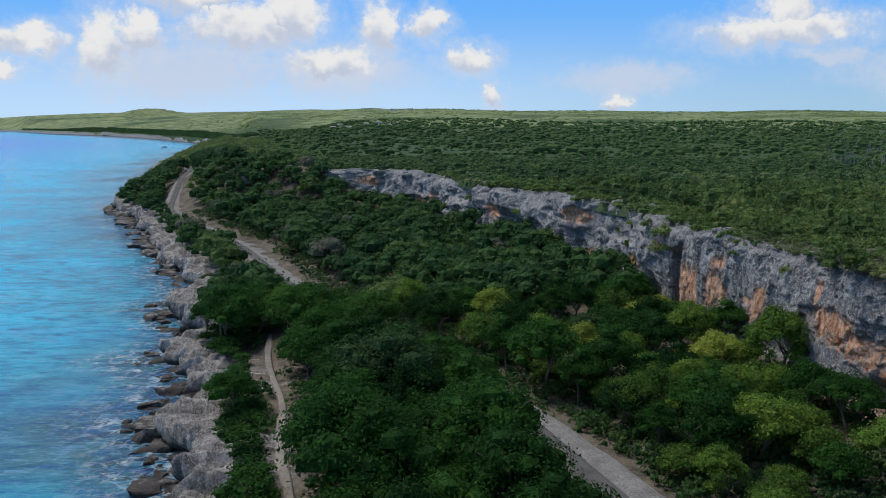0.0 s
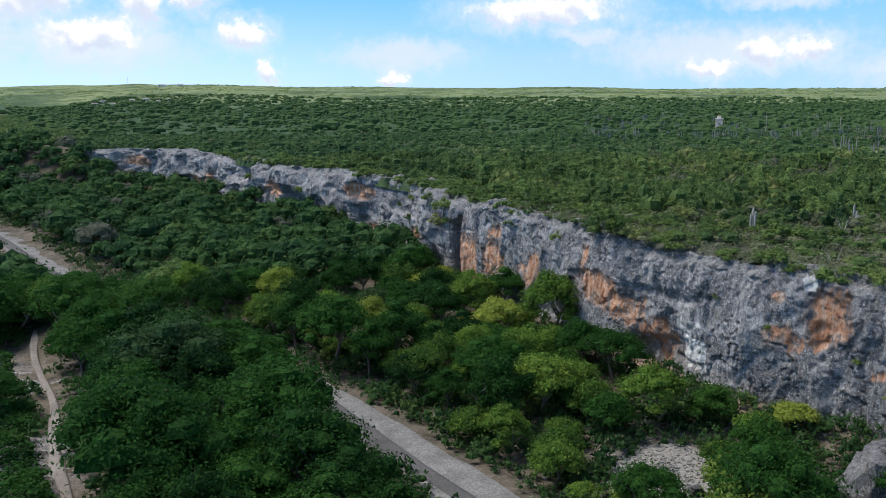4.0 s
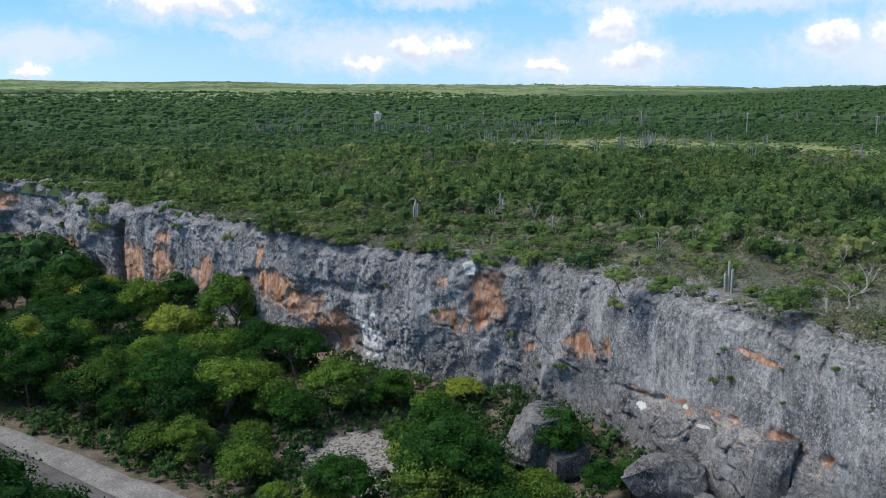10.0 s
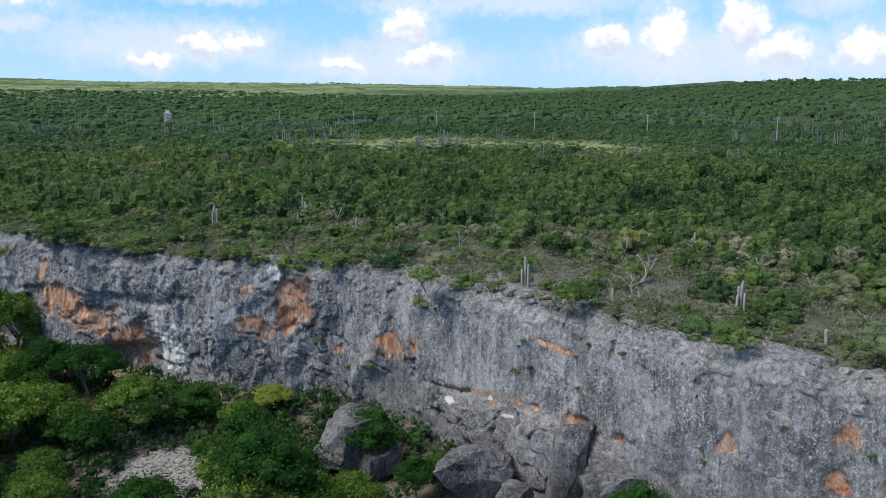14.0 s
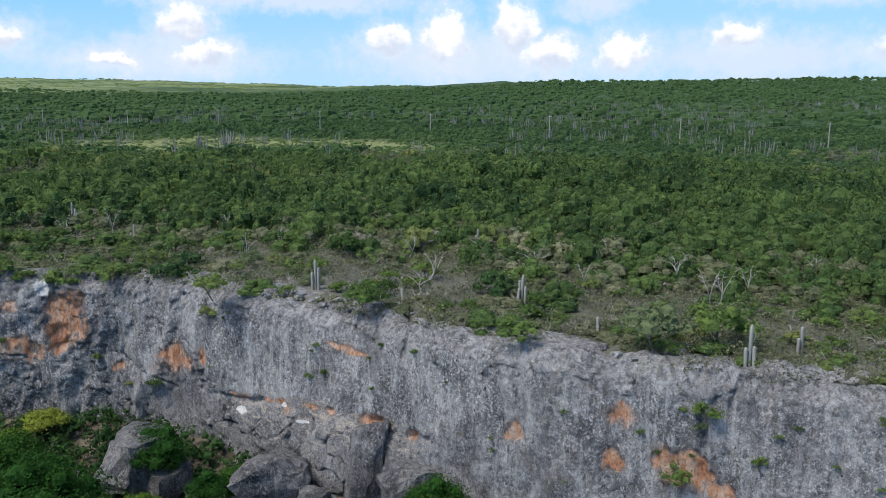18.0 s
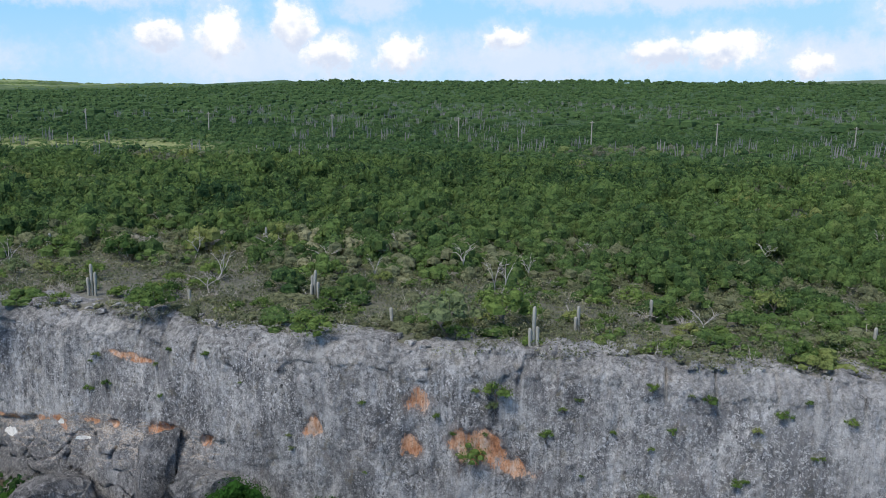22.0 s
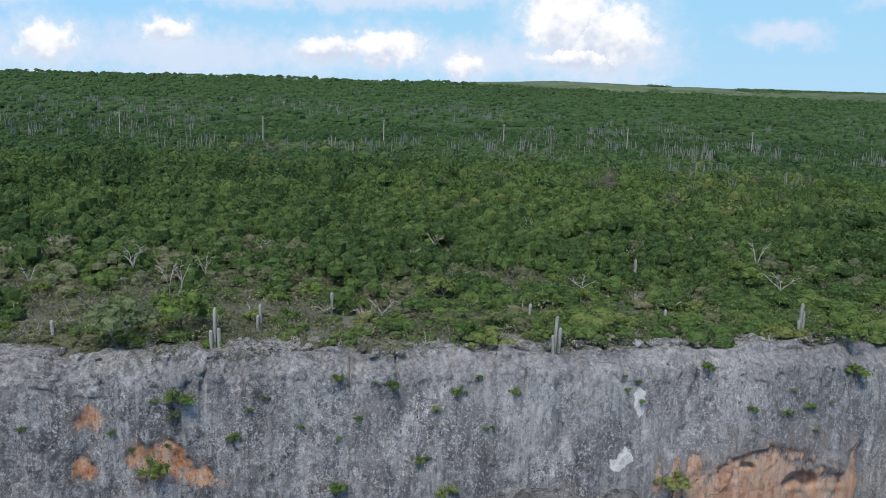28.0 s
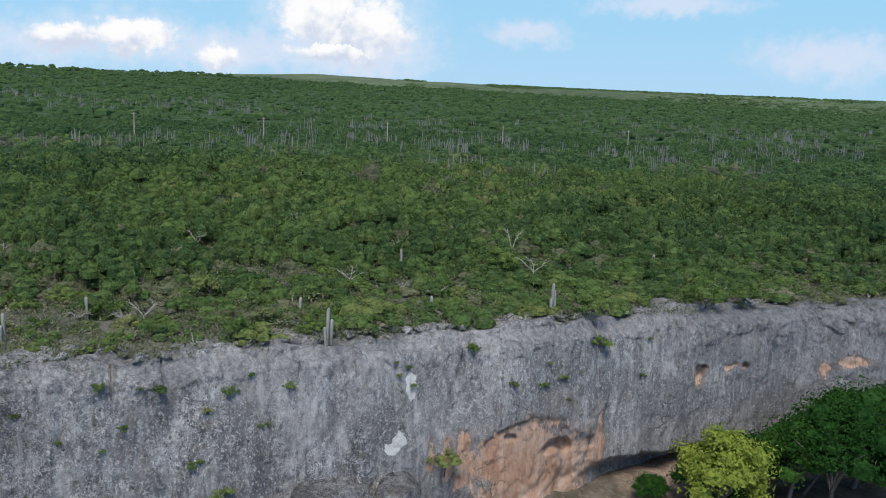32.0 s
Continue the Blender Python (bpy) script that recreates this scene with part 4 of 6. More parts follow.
# the great hollow
pale(-19.9, 14.1, 0.35, 0.6), pale(-19.2, 11.1, 0.4, 0.45), pale(-18.6, 10.6, 0.4, 0.3), scar(-28.4, 8.6, 4.3, 2.7, 1.0), scar(-29.0, 6.2, 4.3, 2.6, 0.25), scar(-30.4, 9.3, 0.8, 0.6, 1.8), scar(-26.8, 10.3, 0.3, 0.2, 1.2), scar(-21.2, 9.2, 0.25, 1.2, 0.1), scar(-22.4, 9.6, 0.35, 1.5, 0.1), scar(-23.4, 9.3, 0.5, 1.7, 0.15), scar(-33.6, 8.8, 0.7, 1.9, 0.15)
scar(-42.2, 12.8, 0.5, 0.55, 1.8), scar(-45.0, 13.2, 0.5, 0.2, 0.8), scar(-46.3, 13.1, 0.3, 0.3, 1.6), scar(-53.5, 12.5, 0.4, 0.6), scar(-55.7, 12.9, 1.1, 0.4), scar(-54.5, 6.6, 2.0, 0.7, 1.0)


def cliff_offset(y, z, zt):
    """How far the face stands out from the edge line, and the two stain masks."""
    h = (zt - z) / np.maximum(zt - 4.0, 1)            # 0 at the top, 1 at the foot
    bed = zt - z
    off = 0.25 + 0.4 * np.sin(np.clip(h, 0, 1) * math.pi)
    ridge = lambda f: 1 - 2 * np.abs(f)
    wu, wv = 0.8 * fbm(y * 0.31, z * 0.29, 21.0, 2, 151), 0.8 * fbm(y * 0.31, z * 0.29, 23.0, 2, 152)
    u, v = 0.82 * y + 0.57 * z + wu, -0.57 * y + 0.82 * z + wv
    wild = 0.30 + 0.70 * smooth(38, 56, y) + 0.35 * smooth(-22, -45, y)
    # buttresses, flutes, knobbly karst
    off = off + 0.9 * fbm(y * 0.07, z * 0.03, 1.0, 3, 51) + wild * 0.8 * ridge(fbm((y + wu) * 0.14, (z + 2 * wv) * 0.06, 2.0, 3, 53)) * smooth(-0.6, 0.3, fbm(y * 0.05, z * 0.1, 4.0, 2, 54))
    off = off + wild * (0.20 * ridge(fbm((y + 0.9 * wu) * 0.5, z * 0.10 + 0.4 * wv, 6.0, 3, 56)) + 0.07 * ridge(fbm((y + 0.5 * wu) * 1.4, z * 0.32 + 0.3 * wv, 6.5, 3, 57)))
    off = off + -(0.03 + 0.05 * wild) * ridge(fbm(u * 0.9, v * 0.7, 3.0, 3, 58)) + (0.02 + 0.02 * wild) * ridge(fbm(u * 2.4, v * 2.0, 3.0, 3, 59, 0.6)) + 0.06 * fbm(y * 1.9, z * 0.14, 8.0, 3, 60)
    off = off - 0.7 * wild * smooth(46, 60, y) * smooth(0.3, 0.7, fbm(y * 0.09, z * 0.4, 5.0, 3, 61)) * smooth(0.15, 0.4, h)
    north = smooth(114, 124, y)
    off = off + north * (1.5 * ridge(fbm((y + 2 * wu) * 0.085, z * 0.05 + 0.3 * wv, 12.0, 3, 161)) - 0.9 * smooth(0.1, 0.5, fbm(y * 0.16, z * 0.3, 14.0, 3, 162)))
    # bedded cap: blocks with open joints
    rows = smooth(-4, 4, y) * smooth(37, 30, y) + 0.5 * smooth(-20, -12, y) * smooth(0, -6, y)
    cap = smooth(2.4, 0.9, bed + 0.5 * fbm(y * 0.4, 0.0, 3.0, 2, 69))
    b1, k1 = blocks(y, z, 1.9, 0.95, 67)
    b3, k3 = blocks(y, z, 0.8, 0.5, 66)
    off = off + cap * rows * (0.24 * (b1 - 0.45) - 0.08 * k1) + cap * (1 - rows) * (0.22 * (b3 - 0.5) - 0.06 * k3)
    off = off - 0.16 * smooth(1.2, 0.0, bed) * (1 + fbm(y * 1.2, z * 1.2, 2.0, 3, 66))
    crack = np.abs(fbm(y * 0.4, 0.3 + 0.05 * z, 9.0, 2, 63))
    off = off - 0.4 * smooth(0.05, 0.0, crack) * smooth(2.4, 1.0, bed)
    b2, k2 = blocks(y, z, 2.6, 2.1, 68)
    off = off + (1 - cap) * smooth(0.6, 0.95, wild) * 0.22 * (b2 - 0.5)
    crev = np.abs(fbm(y * 0.35 + 0.5 * fbm(y * 1.5, z * 1.5, 0.0, 2, 95), z * 0.3 - 0.1 * y, 6.0, 3, 94))
    off = off - 0.35 * smooth(0.045, 0.0, crev) * smooth(30, 44, y) * smooth(0.1, 0.3, h)
    # the cave beside the corner, the undercut over the scree, the hollow under the south wall
    off = off - 5.5 * np.exp(-(((y - 111.5) / 2.3) ** 8)) * smooth(14.2, 12.6, z + 0.4 * (y - 111.5))
    off = off - 1.5 * np.exp(-(((y - 72) / 5.5) ** 4)) * smooth(8.4, 7.2, z + 0.25 * (y - 71))
    off = off - 2.4 * np.exp(-(((y + 46) / 12) ** 4)) * smooth(7.6, 6.2, z - 0.02 * (y + 46))
    # sloping ledge with a notch under it, broken slabs below
    line = np.minimum(9.7 + 0.13 * (38.7 - y), 10.7) + 0.25 * fbm(y * 0.6, 0.0, 1.0, 3, 97)
    span = smooth(20, 23, y) * smooth(42, 38, y)
    b4, k4 = blocks(y, z, 3.2, 2.0, 70)
    off = off - 0.26 * span * np.exp(-(((z - line + 0.15) / 0.22) ** 2)) * smooth(0.0, 0.4, fbm(y * 0.35, 1.0, 0.0, 3, 98))
    off = off + span * smooth(line - 0.2, line - 1.4, z) * (0.35 + 0.75 * smooth(line - 1.0, line - 5.0, z) + 0.75 * (b4 - 0.45) - 0.3 * k4)
    s, p = np.full(off.shape, -1.0), np.full(off.shape, -1.0)
    wob = 0.45 * fbm(y * 0.8, z * 0.8, 7.0, 3, 71)
    wy, wz = 0.5 * fbm(y * 0.9, z * 0.7, 11.0, 4, 74, 0.6), 0.5 * fbm(y * 0.9, z * 0.7, 13.0, 4, 75, 0.6)
    rag = 0.6 * fbm(y * 1.3, z * 0.8, 8.0, 3, 73)
    for y0, z0, hw, hh, depth in SCARS:
        hw, hh = hw * 1.2, hh * 1.2
        k = min(1.0, 1.3 / max(hw, hh))
        m = 1 - ((y - y0) / hw + wy * k) ** 2 - ((z - z0) / hh + wz * k) ** 2 + wob * (0.5 + 0.5 * k)
        off = off - 0.26 * depth ** 1.5 * smooth(-0.05, 0.4, m + 0.3 * rag * k)
        s = np.maximum(s, m)
    for y0, z0, hw, hh in PALES:
        hw, hh = hw * 1.3, hh * 1.25
        p = np.maximum(p, 1 - ((y - y0) / hw + 0.7 * wy) ** 2 - ((z - z0) / hh + 0.7 * wz) ** 2 + wob)
    return off, np.clip(s, -1, 1), np.clip(p, -1, 1)


def build_cliff():
    ys = np.concatenate([np.geomspace(600, 75, 40)[:-1] * -1, np.linspace(-75, 116, 2000)[:-1], np.linspace(116, 262, 620)])
    # smoothed plan of the edge, and its outward normal
    ex = np.mean([edge_x(ys + d) for d in np.linspace(-2.5, 2.5, 7)], 0)
    sl = (edge_x(ys + 3) - edge_x(ys - 3)) / 6
    n = np.stack([-np.ones_like(sl), sl], -1) / np.hypot(1, sl)[:, None]
    zt = edge_top(ys) + 0.35 * fbm(ys * 0.22, 0.4, 0, 3, 81) + smooth(48, 62, ys) * (0.7 * fbm(ys * 0.13, 2.4, 0, 3, 82) - 0.3)
    v = np.concatenate([np.linspace(0, 0.2, 34)[:-1], np.linspace(0.2, 1, 96)])
    z = zt[:, None] + (3.2 - zt)[:, None] * v
    y = np.repeat(ys[:, None], len(v), 1)
    off, s, p = cliff_offset(y, z, zt[:, None])
    off = off - 0.55 * smooth(0.06, 0.0, v)[None]
    # cap: bare rock that runs back from the lip
    back = np.array([6.0, 4.6, 3.6, 2.8, 2.1, 1.5, 1.0, 0.6, 0.3])
    reach = np.interp(ys, [-75, -30, -10, 36, 48, 60], [0.5, 0.55, 0.6, 0.6, 0.45, 0.3])
    back = back[None] * reach[:, None]
    cap_off = off[:, :1] - back
    cy = np.repeat(ys[:, None], back.shape[1], 1)
    cap_z = zt[:, None] + 0.28 * fbm(cy * 0.8, back * 0.8, 4.0, 4, 91) - 0.05 * back + 0.1
    off, z = np.concatenate([cap_off, off], 1), np.concatenate([cap_z, z], 1)
    pad = np.full(cap_off.shape, -1.0)
    s, p = np.concatenate([pad, s], 1), np.concatenate([pad, p], 1)
    x = ex[:, None] + n[:, :1] * off
    yy = ys[:, None] + n[:, 1:] * off
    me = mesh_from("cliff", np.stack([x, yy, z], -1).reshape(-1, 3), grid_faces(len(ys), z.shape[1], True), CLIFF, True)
    attribute(me, "scar", s), attribute(me, "pale", p)
    tagged(new("cliff", me), "grey weathered limestone cliff with orange scars and white patches", "cliff", kind="structure")


build_cliff()


# ---------------------------------------------------------------- road and shore path
def ribbon(name, pts, left, right, lift, material, label, category):
    p = np.array(pts, float)
    t = np.linspace(0, len(p) - 1, (len(p) - 1) * 14 + 1)
    line = np.stack([np.interp(t, np.arange(len(p)), p[:, i]) for i in (0, 1)], -1)
    for _ in range(12):
        line[1:-1] = (line[:-2] + 2 * line[1:-1] + line[2:]) / 4
    d = np.gradient(line, axis=0)
    d /= np.linalg.norm(d, axis=1)[:, None]
    nrm = np.stack([d[:, 1], -d[:, 0]], -1)
    ws = np.linspace(left, right, 7)
    ragged = (0.22 if lift > 0.25 else 0.6) * fbm(t * 0.9, 1.0, 0, 3, int(left * 10) + 40)
    ww = ws[None] + ragged[:, None] * np.linspace(-1, 1, 7)[None]
    xy = line[:, None] + nrm[:, None] * ww[..., None]
    mid = lower_z(line[:, 0], line[:, 1])
    for _ in range(8):
        mid[1:-1] = (mid[:-2] + 2 * mid[1:-1] + mid[2:]) / 4
    z = np.repeat(mid[:, None], 7, 1) + lift - 0.5 * (np.abs(np.linspace(-1, 1, 7)) > 0.9)
    me = mesh_from(name, np.concatenate([xy, z[..., None]], -1).reshape(-1, 3), grid_faces(len(line), 7, True), material, True)
    return tagged(new(name, me), label, category, kind="structure")


ROAD = [(27, 24), (19.5, 40), (15.2, 51), (13.0, 57), (10.4, 65.5), (7.9, 73.5), (2, 86), (-10, 108), (-20, 127), (-30, 153), (-44, 187), (-69, 232), (-84, 263), (-92, 305), (-100, 345), (-128, 420), (-170, 560), (-235, 900)]
ribbon("road_shoulder", ROAD, -2.6, 3.0, 0.20, SHOULDER, "pale coral gravel verge beside the coastal road", "road verge")
ribbon("road", ROAD, -2.2, 0.2, 0.26, ASPHALT, "narrow worn grey asphalt coastal road", "road")
PATHWAY = [(-8, 44), (-11, 59), (-13.6, 68), (-15.3, 79), (-18, 88), (-20.5, 97), (-22.0, 106)]
ribbon("pavement", PATHWAY, -0.45, 0.45, 0.30, CONCRETE, "narrow weathered concrete path along the shore", "path")


# ---------------------------------------------------------------- plants
def dome(rng, sides, rings):
    """Quads of a small bumpy dome, the solid heart of a tuft of foliage."""
    ang = np.arange(sides) * 2 * np.pi / sides + rng.uniform(0, 1)
    prof = {3: ((1.0, -0.45), (0.98, 0.2), (0.62, 0.72), (0.06, 0.95)), 2: ((1.0, -0.4), (0.85, 0.45), (0.08, 0.92)), 1: ((1.0, -0.25), (0.12, 0.85))}[rings]
    pts = np.array([[(r * math.cos(a) * rng.uniform(0.85, 1.15), r * math.sin(a) * rng.uniform(0.85, 1.15), z + rng.uniform(-0.1, 0.1)) for a in ang] for r, z in prof])
    q = [(pts[i, j], pts[i, (j + 1) % sides], pts[i + 1, (j + 1) % sides], pts[i + 1, j]) for i in range(len(prof) - 1) for j in range(sides)]
    return np.array(q).reshape(-1, 3)


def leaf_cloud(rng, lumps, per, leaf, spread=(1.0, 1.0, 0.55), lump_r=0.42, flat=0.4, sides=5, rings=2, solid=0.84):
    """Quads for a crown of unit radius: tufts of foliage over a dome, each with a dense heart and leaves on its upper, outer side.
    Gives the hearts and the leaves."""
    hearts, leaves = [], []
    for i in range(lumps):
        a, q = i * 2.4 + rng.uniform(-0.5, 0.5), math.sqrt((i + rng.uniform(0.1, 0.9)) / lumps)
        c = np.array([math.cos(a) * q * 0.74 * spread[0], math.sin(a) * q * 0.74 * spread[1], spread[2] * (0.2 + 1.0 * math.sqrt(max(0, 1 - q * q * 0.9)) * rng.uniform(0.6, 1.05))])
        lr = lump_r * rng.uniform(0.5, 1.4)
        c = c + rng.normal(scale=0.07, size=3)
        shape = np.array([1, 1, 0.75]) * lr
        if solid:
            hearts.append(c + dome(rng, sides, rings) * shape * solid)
        if not per:
            continue
        d = rng.normal(size=(per, 3))
        d[:, 2] = np.abs(d[:, 2]) * np.where(rng.uniform(size=per) < 0.85, 1, -0.5)
        d /= np.linalg.norm(d, axis=1)[:, None]
        pos = c + d * shape * (0.78 + 0.55 * rng.uniform(size=(per, 1)) ** 2)
        nrm = d + rng.normal(scale=flat, size=(per, 3)) + np.array([0, 0, 0.3])
        nrm /= np.linalg.norm(nrm, axis=1)[:, None]
        u = np.cross(nrm, rng.normal(size=(per, 3)))
        u /= np.linalg.norm(u, axis=1)[:, None]
        v = np.cross(nrm, u)
        s = leaf * rng.uniform(0.6, 1.35, (per, 1))
        l, w = u * s, v * s * rng.uniform(0.42, 0.75, (per, 1))
        leaves.append(np.stack([pos - l, pos - w + nrm * s * 0.22, pos + l, pos + w + nrm * s * 0.22], 1).reshape(-1, 3))
    return np.concatenate(hearts) if hearts else np.zeros((0, 3)), np.concatenate(leaves) if leaves else np.zeros((0, 3))


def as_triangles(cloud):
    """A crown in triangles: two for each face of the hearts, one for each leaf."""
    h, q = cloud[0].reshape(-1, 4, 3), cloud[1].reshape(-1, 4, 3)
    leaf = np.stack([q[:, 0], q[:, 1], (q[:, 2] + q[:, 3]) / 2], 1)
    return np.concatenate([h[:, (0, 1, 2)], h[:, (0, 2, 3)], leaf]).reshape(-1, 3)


def leaf_mesh(name, v, material, tint=None, corners=3):
    me = mesh_from(name, v, np.arange(len(v)).reshape(-1, corners), material)
    if tint is not None:
        attribute(me, "tint", tint)
    return me


def spread_copies(templates, pick, x, y, z, turn, sxy, sz, tint):
    """Transforms unit crowns to many places and joins them; each plant has its own tint."""
    out, tone = [], []
    for k, t in enumerate(templates):
        m = pick == k
        if not m.any():
            continue
        c, s = np.cos(turn[m])[:, None], np.sin(turn[m])[:, None]
        px = (t[None, :, 0] * c - t[None, :, 1] * s) * sxy[m][:, None] + x[m][:, None]
        py = (t[None, :, 0] * s + t[None, :, 1] * c) * sxy[m][:, None] + y[m][:, None]
        pz = t[None, :, 2] * sz[m][:, None] + z[m][:, None]
        out.append(np.stack([px, py, pz], -1).reshape(-1, 3))
        tone.append(np.repeat(tint[m], len(t)))
    return np.concatenate(out), np.concatenate(tone)


RNG = np.random.default_rng(7)


def plateau_scatter(n, r1, r2, rim_gap, amin=-8.0, amax=147.0):
    """Random places on the plateau between two distances from the look-out."""
    a = np.radians(RNG.uniform(amin, amax, n))
    r = np.sqrt(RNG.uniform(r1 * r1, r2 * r2, n))
    keep = r > rim_r(a) + rim_gap
    a, r = a[keep], r[keep]
    x, y = r * np.sin(a), r * np.cos(a)
    return x, y, r - rim_r(a)


def bare(x, y):
    """Thin, open scrub near the rim and in a few clearings (0 closed, 1 bare)."""
    back = x - edge_x(y)
    near = smooth(34, 10, back) * (0.25 * smooth(-40, -28, y) + 0.35 * smooth(-22, -12, y) + 0.4 * smooth(-10, 6, y)) * smooth(60, 36, y)
    spots = smooth(0.0, 0.45, fbm(x * 0.09, y * 0.05, 0.0, 3, 101)) * smooth(60, 25, back)
    return np.clip(0.4 * near + 0.5 * spots * (0.35 + 0.65 * near), 0, 0.9)


def build_scrub():
    for label, r1, r2, n, gap, lumps, per, leaf, count, size in (
        ("low dry thorn scrub, green with grey twigs, behind the cliff edge", 36, 100, 6200, 1.0, 8, 28, 0.062, 10, (0.6, 2.6)),
        ("dense green dry scrub covering the plateau", 100, 190, 8600, 0.6, 5, 20, 0.10, 8, (0.9, 3.3)),
        ("dense green dry forest canopy on the plateau", 190, 460, 19000, 1.0, 2, 8, 0.15, 6, (1.5, 3.4)),
        ("distant green dry forest canopy", 460, 1500, 23000, 0.0, 2, 2, 0.12, 5, (3.6, 7.6)),
    ):
        x, y, back = plateau_scatter(n, r1, r2, gap, -12.0 if r1 > 95 else 2.0)
        if r1 >= 460:
            keep = RNG.uniform(size=len(x)) > 0.55 * smooth(900, 1200, y + 2 * np.minimum(x, 0))
            x, y, back = x[keep], y[keep], back[keep]
        if r1 < 200:
            keep = (RNG.uniform(size=len(x)) > bare(x, y)) & (back > np.where(y < 36, 2.2, 0.6))
            x, y, back = x[keep], y[keep], back[keep]
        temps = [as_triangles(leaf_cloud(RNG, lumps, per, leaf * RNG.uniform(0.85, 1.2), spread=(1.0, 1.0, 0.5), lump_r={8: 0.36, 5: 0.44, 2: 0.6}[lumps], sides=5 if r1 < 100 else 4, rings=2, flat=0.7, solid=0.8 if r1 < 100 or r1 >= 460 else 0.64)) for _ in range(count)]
        grow = 0.55 + 0.45 * smooth(4, 30, back)
        sxy = (size[0] + (size[1] - size[0]) * RNG.uniform(size=len(x)) ** 1.7) * (0.7 + 0.3 * grow) * (1 + 0.3 * fbm(x * 0.06, y * 0.06, 2.0, 2, 103))
        sz = sxy ** 0.8 * RNG.uniform(1.15, 1.9, len(x)) * grow
        if r1 >= 190:
            sz = sxy * RNG.uniform(0.7, 1.1, len(x))
        if r1 >= 460:
            sz = sxy * 0.8
        tint = np.clip(RNG.uniform(size=len(x)) * 0.8 + 0.14 - 0.2 * (sxy - size[0]) / (size[1] - size[0]) + 0.34 * fbm(x * 0.03, y * 0.03, 1.0, 3, 105), 0, 0.99)
        # sunlit belt along the pole line: its light put into paler, lower bushes
        sunlit_tone = sunlit_band(x, y)
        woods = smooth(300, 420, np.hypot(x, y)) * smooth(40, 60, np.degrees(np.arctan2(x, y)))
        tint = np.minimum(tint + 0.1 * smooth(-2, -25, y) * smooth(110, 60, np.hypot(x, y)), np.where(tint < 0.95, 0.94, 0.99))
        tint = tint * (1 - 0.42 * woods) * (1 - sunlit_tone) + sunlit_tone * RNG.uniform(0.78, 0.94, len(x))
        if r1 >= 460:
            tint = 0.22 + 0.55 * tint
        sz = sz * (1 - 0.55 * sunlit_tone)
        sxy = sxy * (1 - 0.3 * sunlit_tone)
        if r1 < 100:
            # near the rim many bushes are half dry, grey-green and small
            dry = RNG.uniform(size=len(x)) < np.interp(back, [0, 26, 48], [0.6, 0.6, 0.05]) * (0.45 + 0.55 * smooth(-16, 0, y))
            v, tone = spread_copies(temps, RNG.integers(0, count, dry.sum()), x[dry], y[dry], plateau_z(x[dry], y[dry]) - 0.15, RNG.uniform(0, 6.3, dry.sum()), sxy[dry] * 0.8, sz[dry] * 0.65, np.clip(tint[dry] + 0.1, 0, 0.99))
            tagged(new("scrub", leaf_mesh("scrub", v, LOWSCRUB, tone)), "grey-green half-dry thorn scrub behind the cliff edge", "scrub", kind="stuff")
            x, y, sxy, sz, tint = x[~dry], y[~dry], sxy[~dry], sz[~dry], tint[~dry]
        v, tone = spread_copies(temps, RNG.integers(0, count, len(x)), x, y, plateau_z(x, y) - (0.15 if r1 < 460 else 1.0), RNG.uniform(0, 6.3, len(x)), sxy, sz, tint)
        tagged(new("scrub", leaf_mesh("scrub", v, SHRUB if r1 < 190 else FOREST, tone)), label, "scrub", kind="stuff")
    # scattered trees on the far northern hills
    x, y, _ = plateau_scatter(7500, 1450, 2750, 0.0, -25.0, 62.0)
    land = np.hypot(x, y) > np.interp(np.degrees(np.arctan2(x, y)), FAR_AZ, FAR_R) + 80
    x, y = x[land], y[land]
    temps = [as_triangles(leaf_cloud(RNG, 2, 2, 0.3, lump_r=0.6, sides=5, rings=1, solid=0.8)) for _ in range(4)]
    s = RNG.uniform(5, 12, len(x))
    # high tints: these trees carry the hills' sunlight in their colour too
    v, tone = spread_copies(temps, RNG.integers(0, 4, len(x)), x, y, plateau_z(x, y) - 2.5, RNG.uniform(0, 6.3, len(x)), s, s * 0.4, RNG.uniform(0.6, 0.92, len(x)))
    tagged(new("woodland", leaf_mesh("woodland", v, SHRUB, tone)), "scattered green trees on the distant northern hills", "woodland", kind="stuff")
    # woods on the southern hills
    ra, rr = np.radians(RNG.uniform(108, 150, 5000)), RNG.uniform(1900, 2560, 5000)
    x, y = rr * np.sin(ra), rr * np.cos(ra)
    keep = fbm(x * 0.004, y * 0.004, 0.0, 3, 223) > np.interp(np.degrees(ra), [108, 116, 122, 150], [0.25, 0.1, -0.35, -0.5])
    x, y = x[keep], y[keep]
    s = RNG.uniform(6, 13, len(x))
    v, tone = spread_copies(temps, RNG.integers(0, 4, len(x)), x, y, ridge_z(x, y) - 2.0, RNG.uniform(0, 6.3, len(x)), s, s * 0.45, RNG.uniform(0.1, 0.7, len(x)))
    tagged(new("woodland", leaf_mesh("woodland", v, FOREST, tone)), "green woods on the distant southern hills", "woodland", kind="stuff")
    # woods across the bay
    a = np.radians(RNG.uniform(-26, -12.3, 7500))
    r = np.interp(np.degrees(a), FAR_AZ, FAR_R) + RNG.uniform(0, 1, 7500) ** 1.5 * 480 * np.interp(np.degrees(a), [-26, -22, -15.5, -12.3], [0.15, 1, 1, 0.25])
    r0 = np.interp(np.degrees(a), FAR_AZ, FAR_R)
    a, r = a[r > r0 + 20], r[r > r0 + 20]
    x, y = r * np.sin(a), r * np.cos(a)
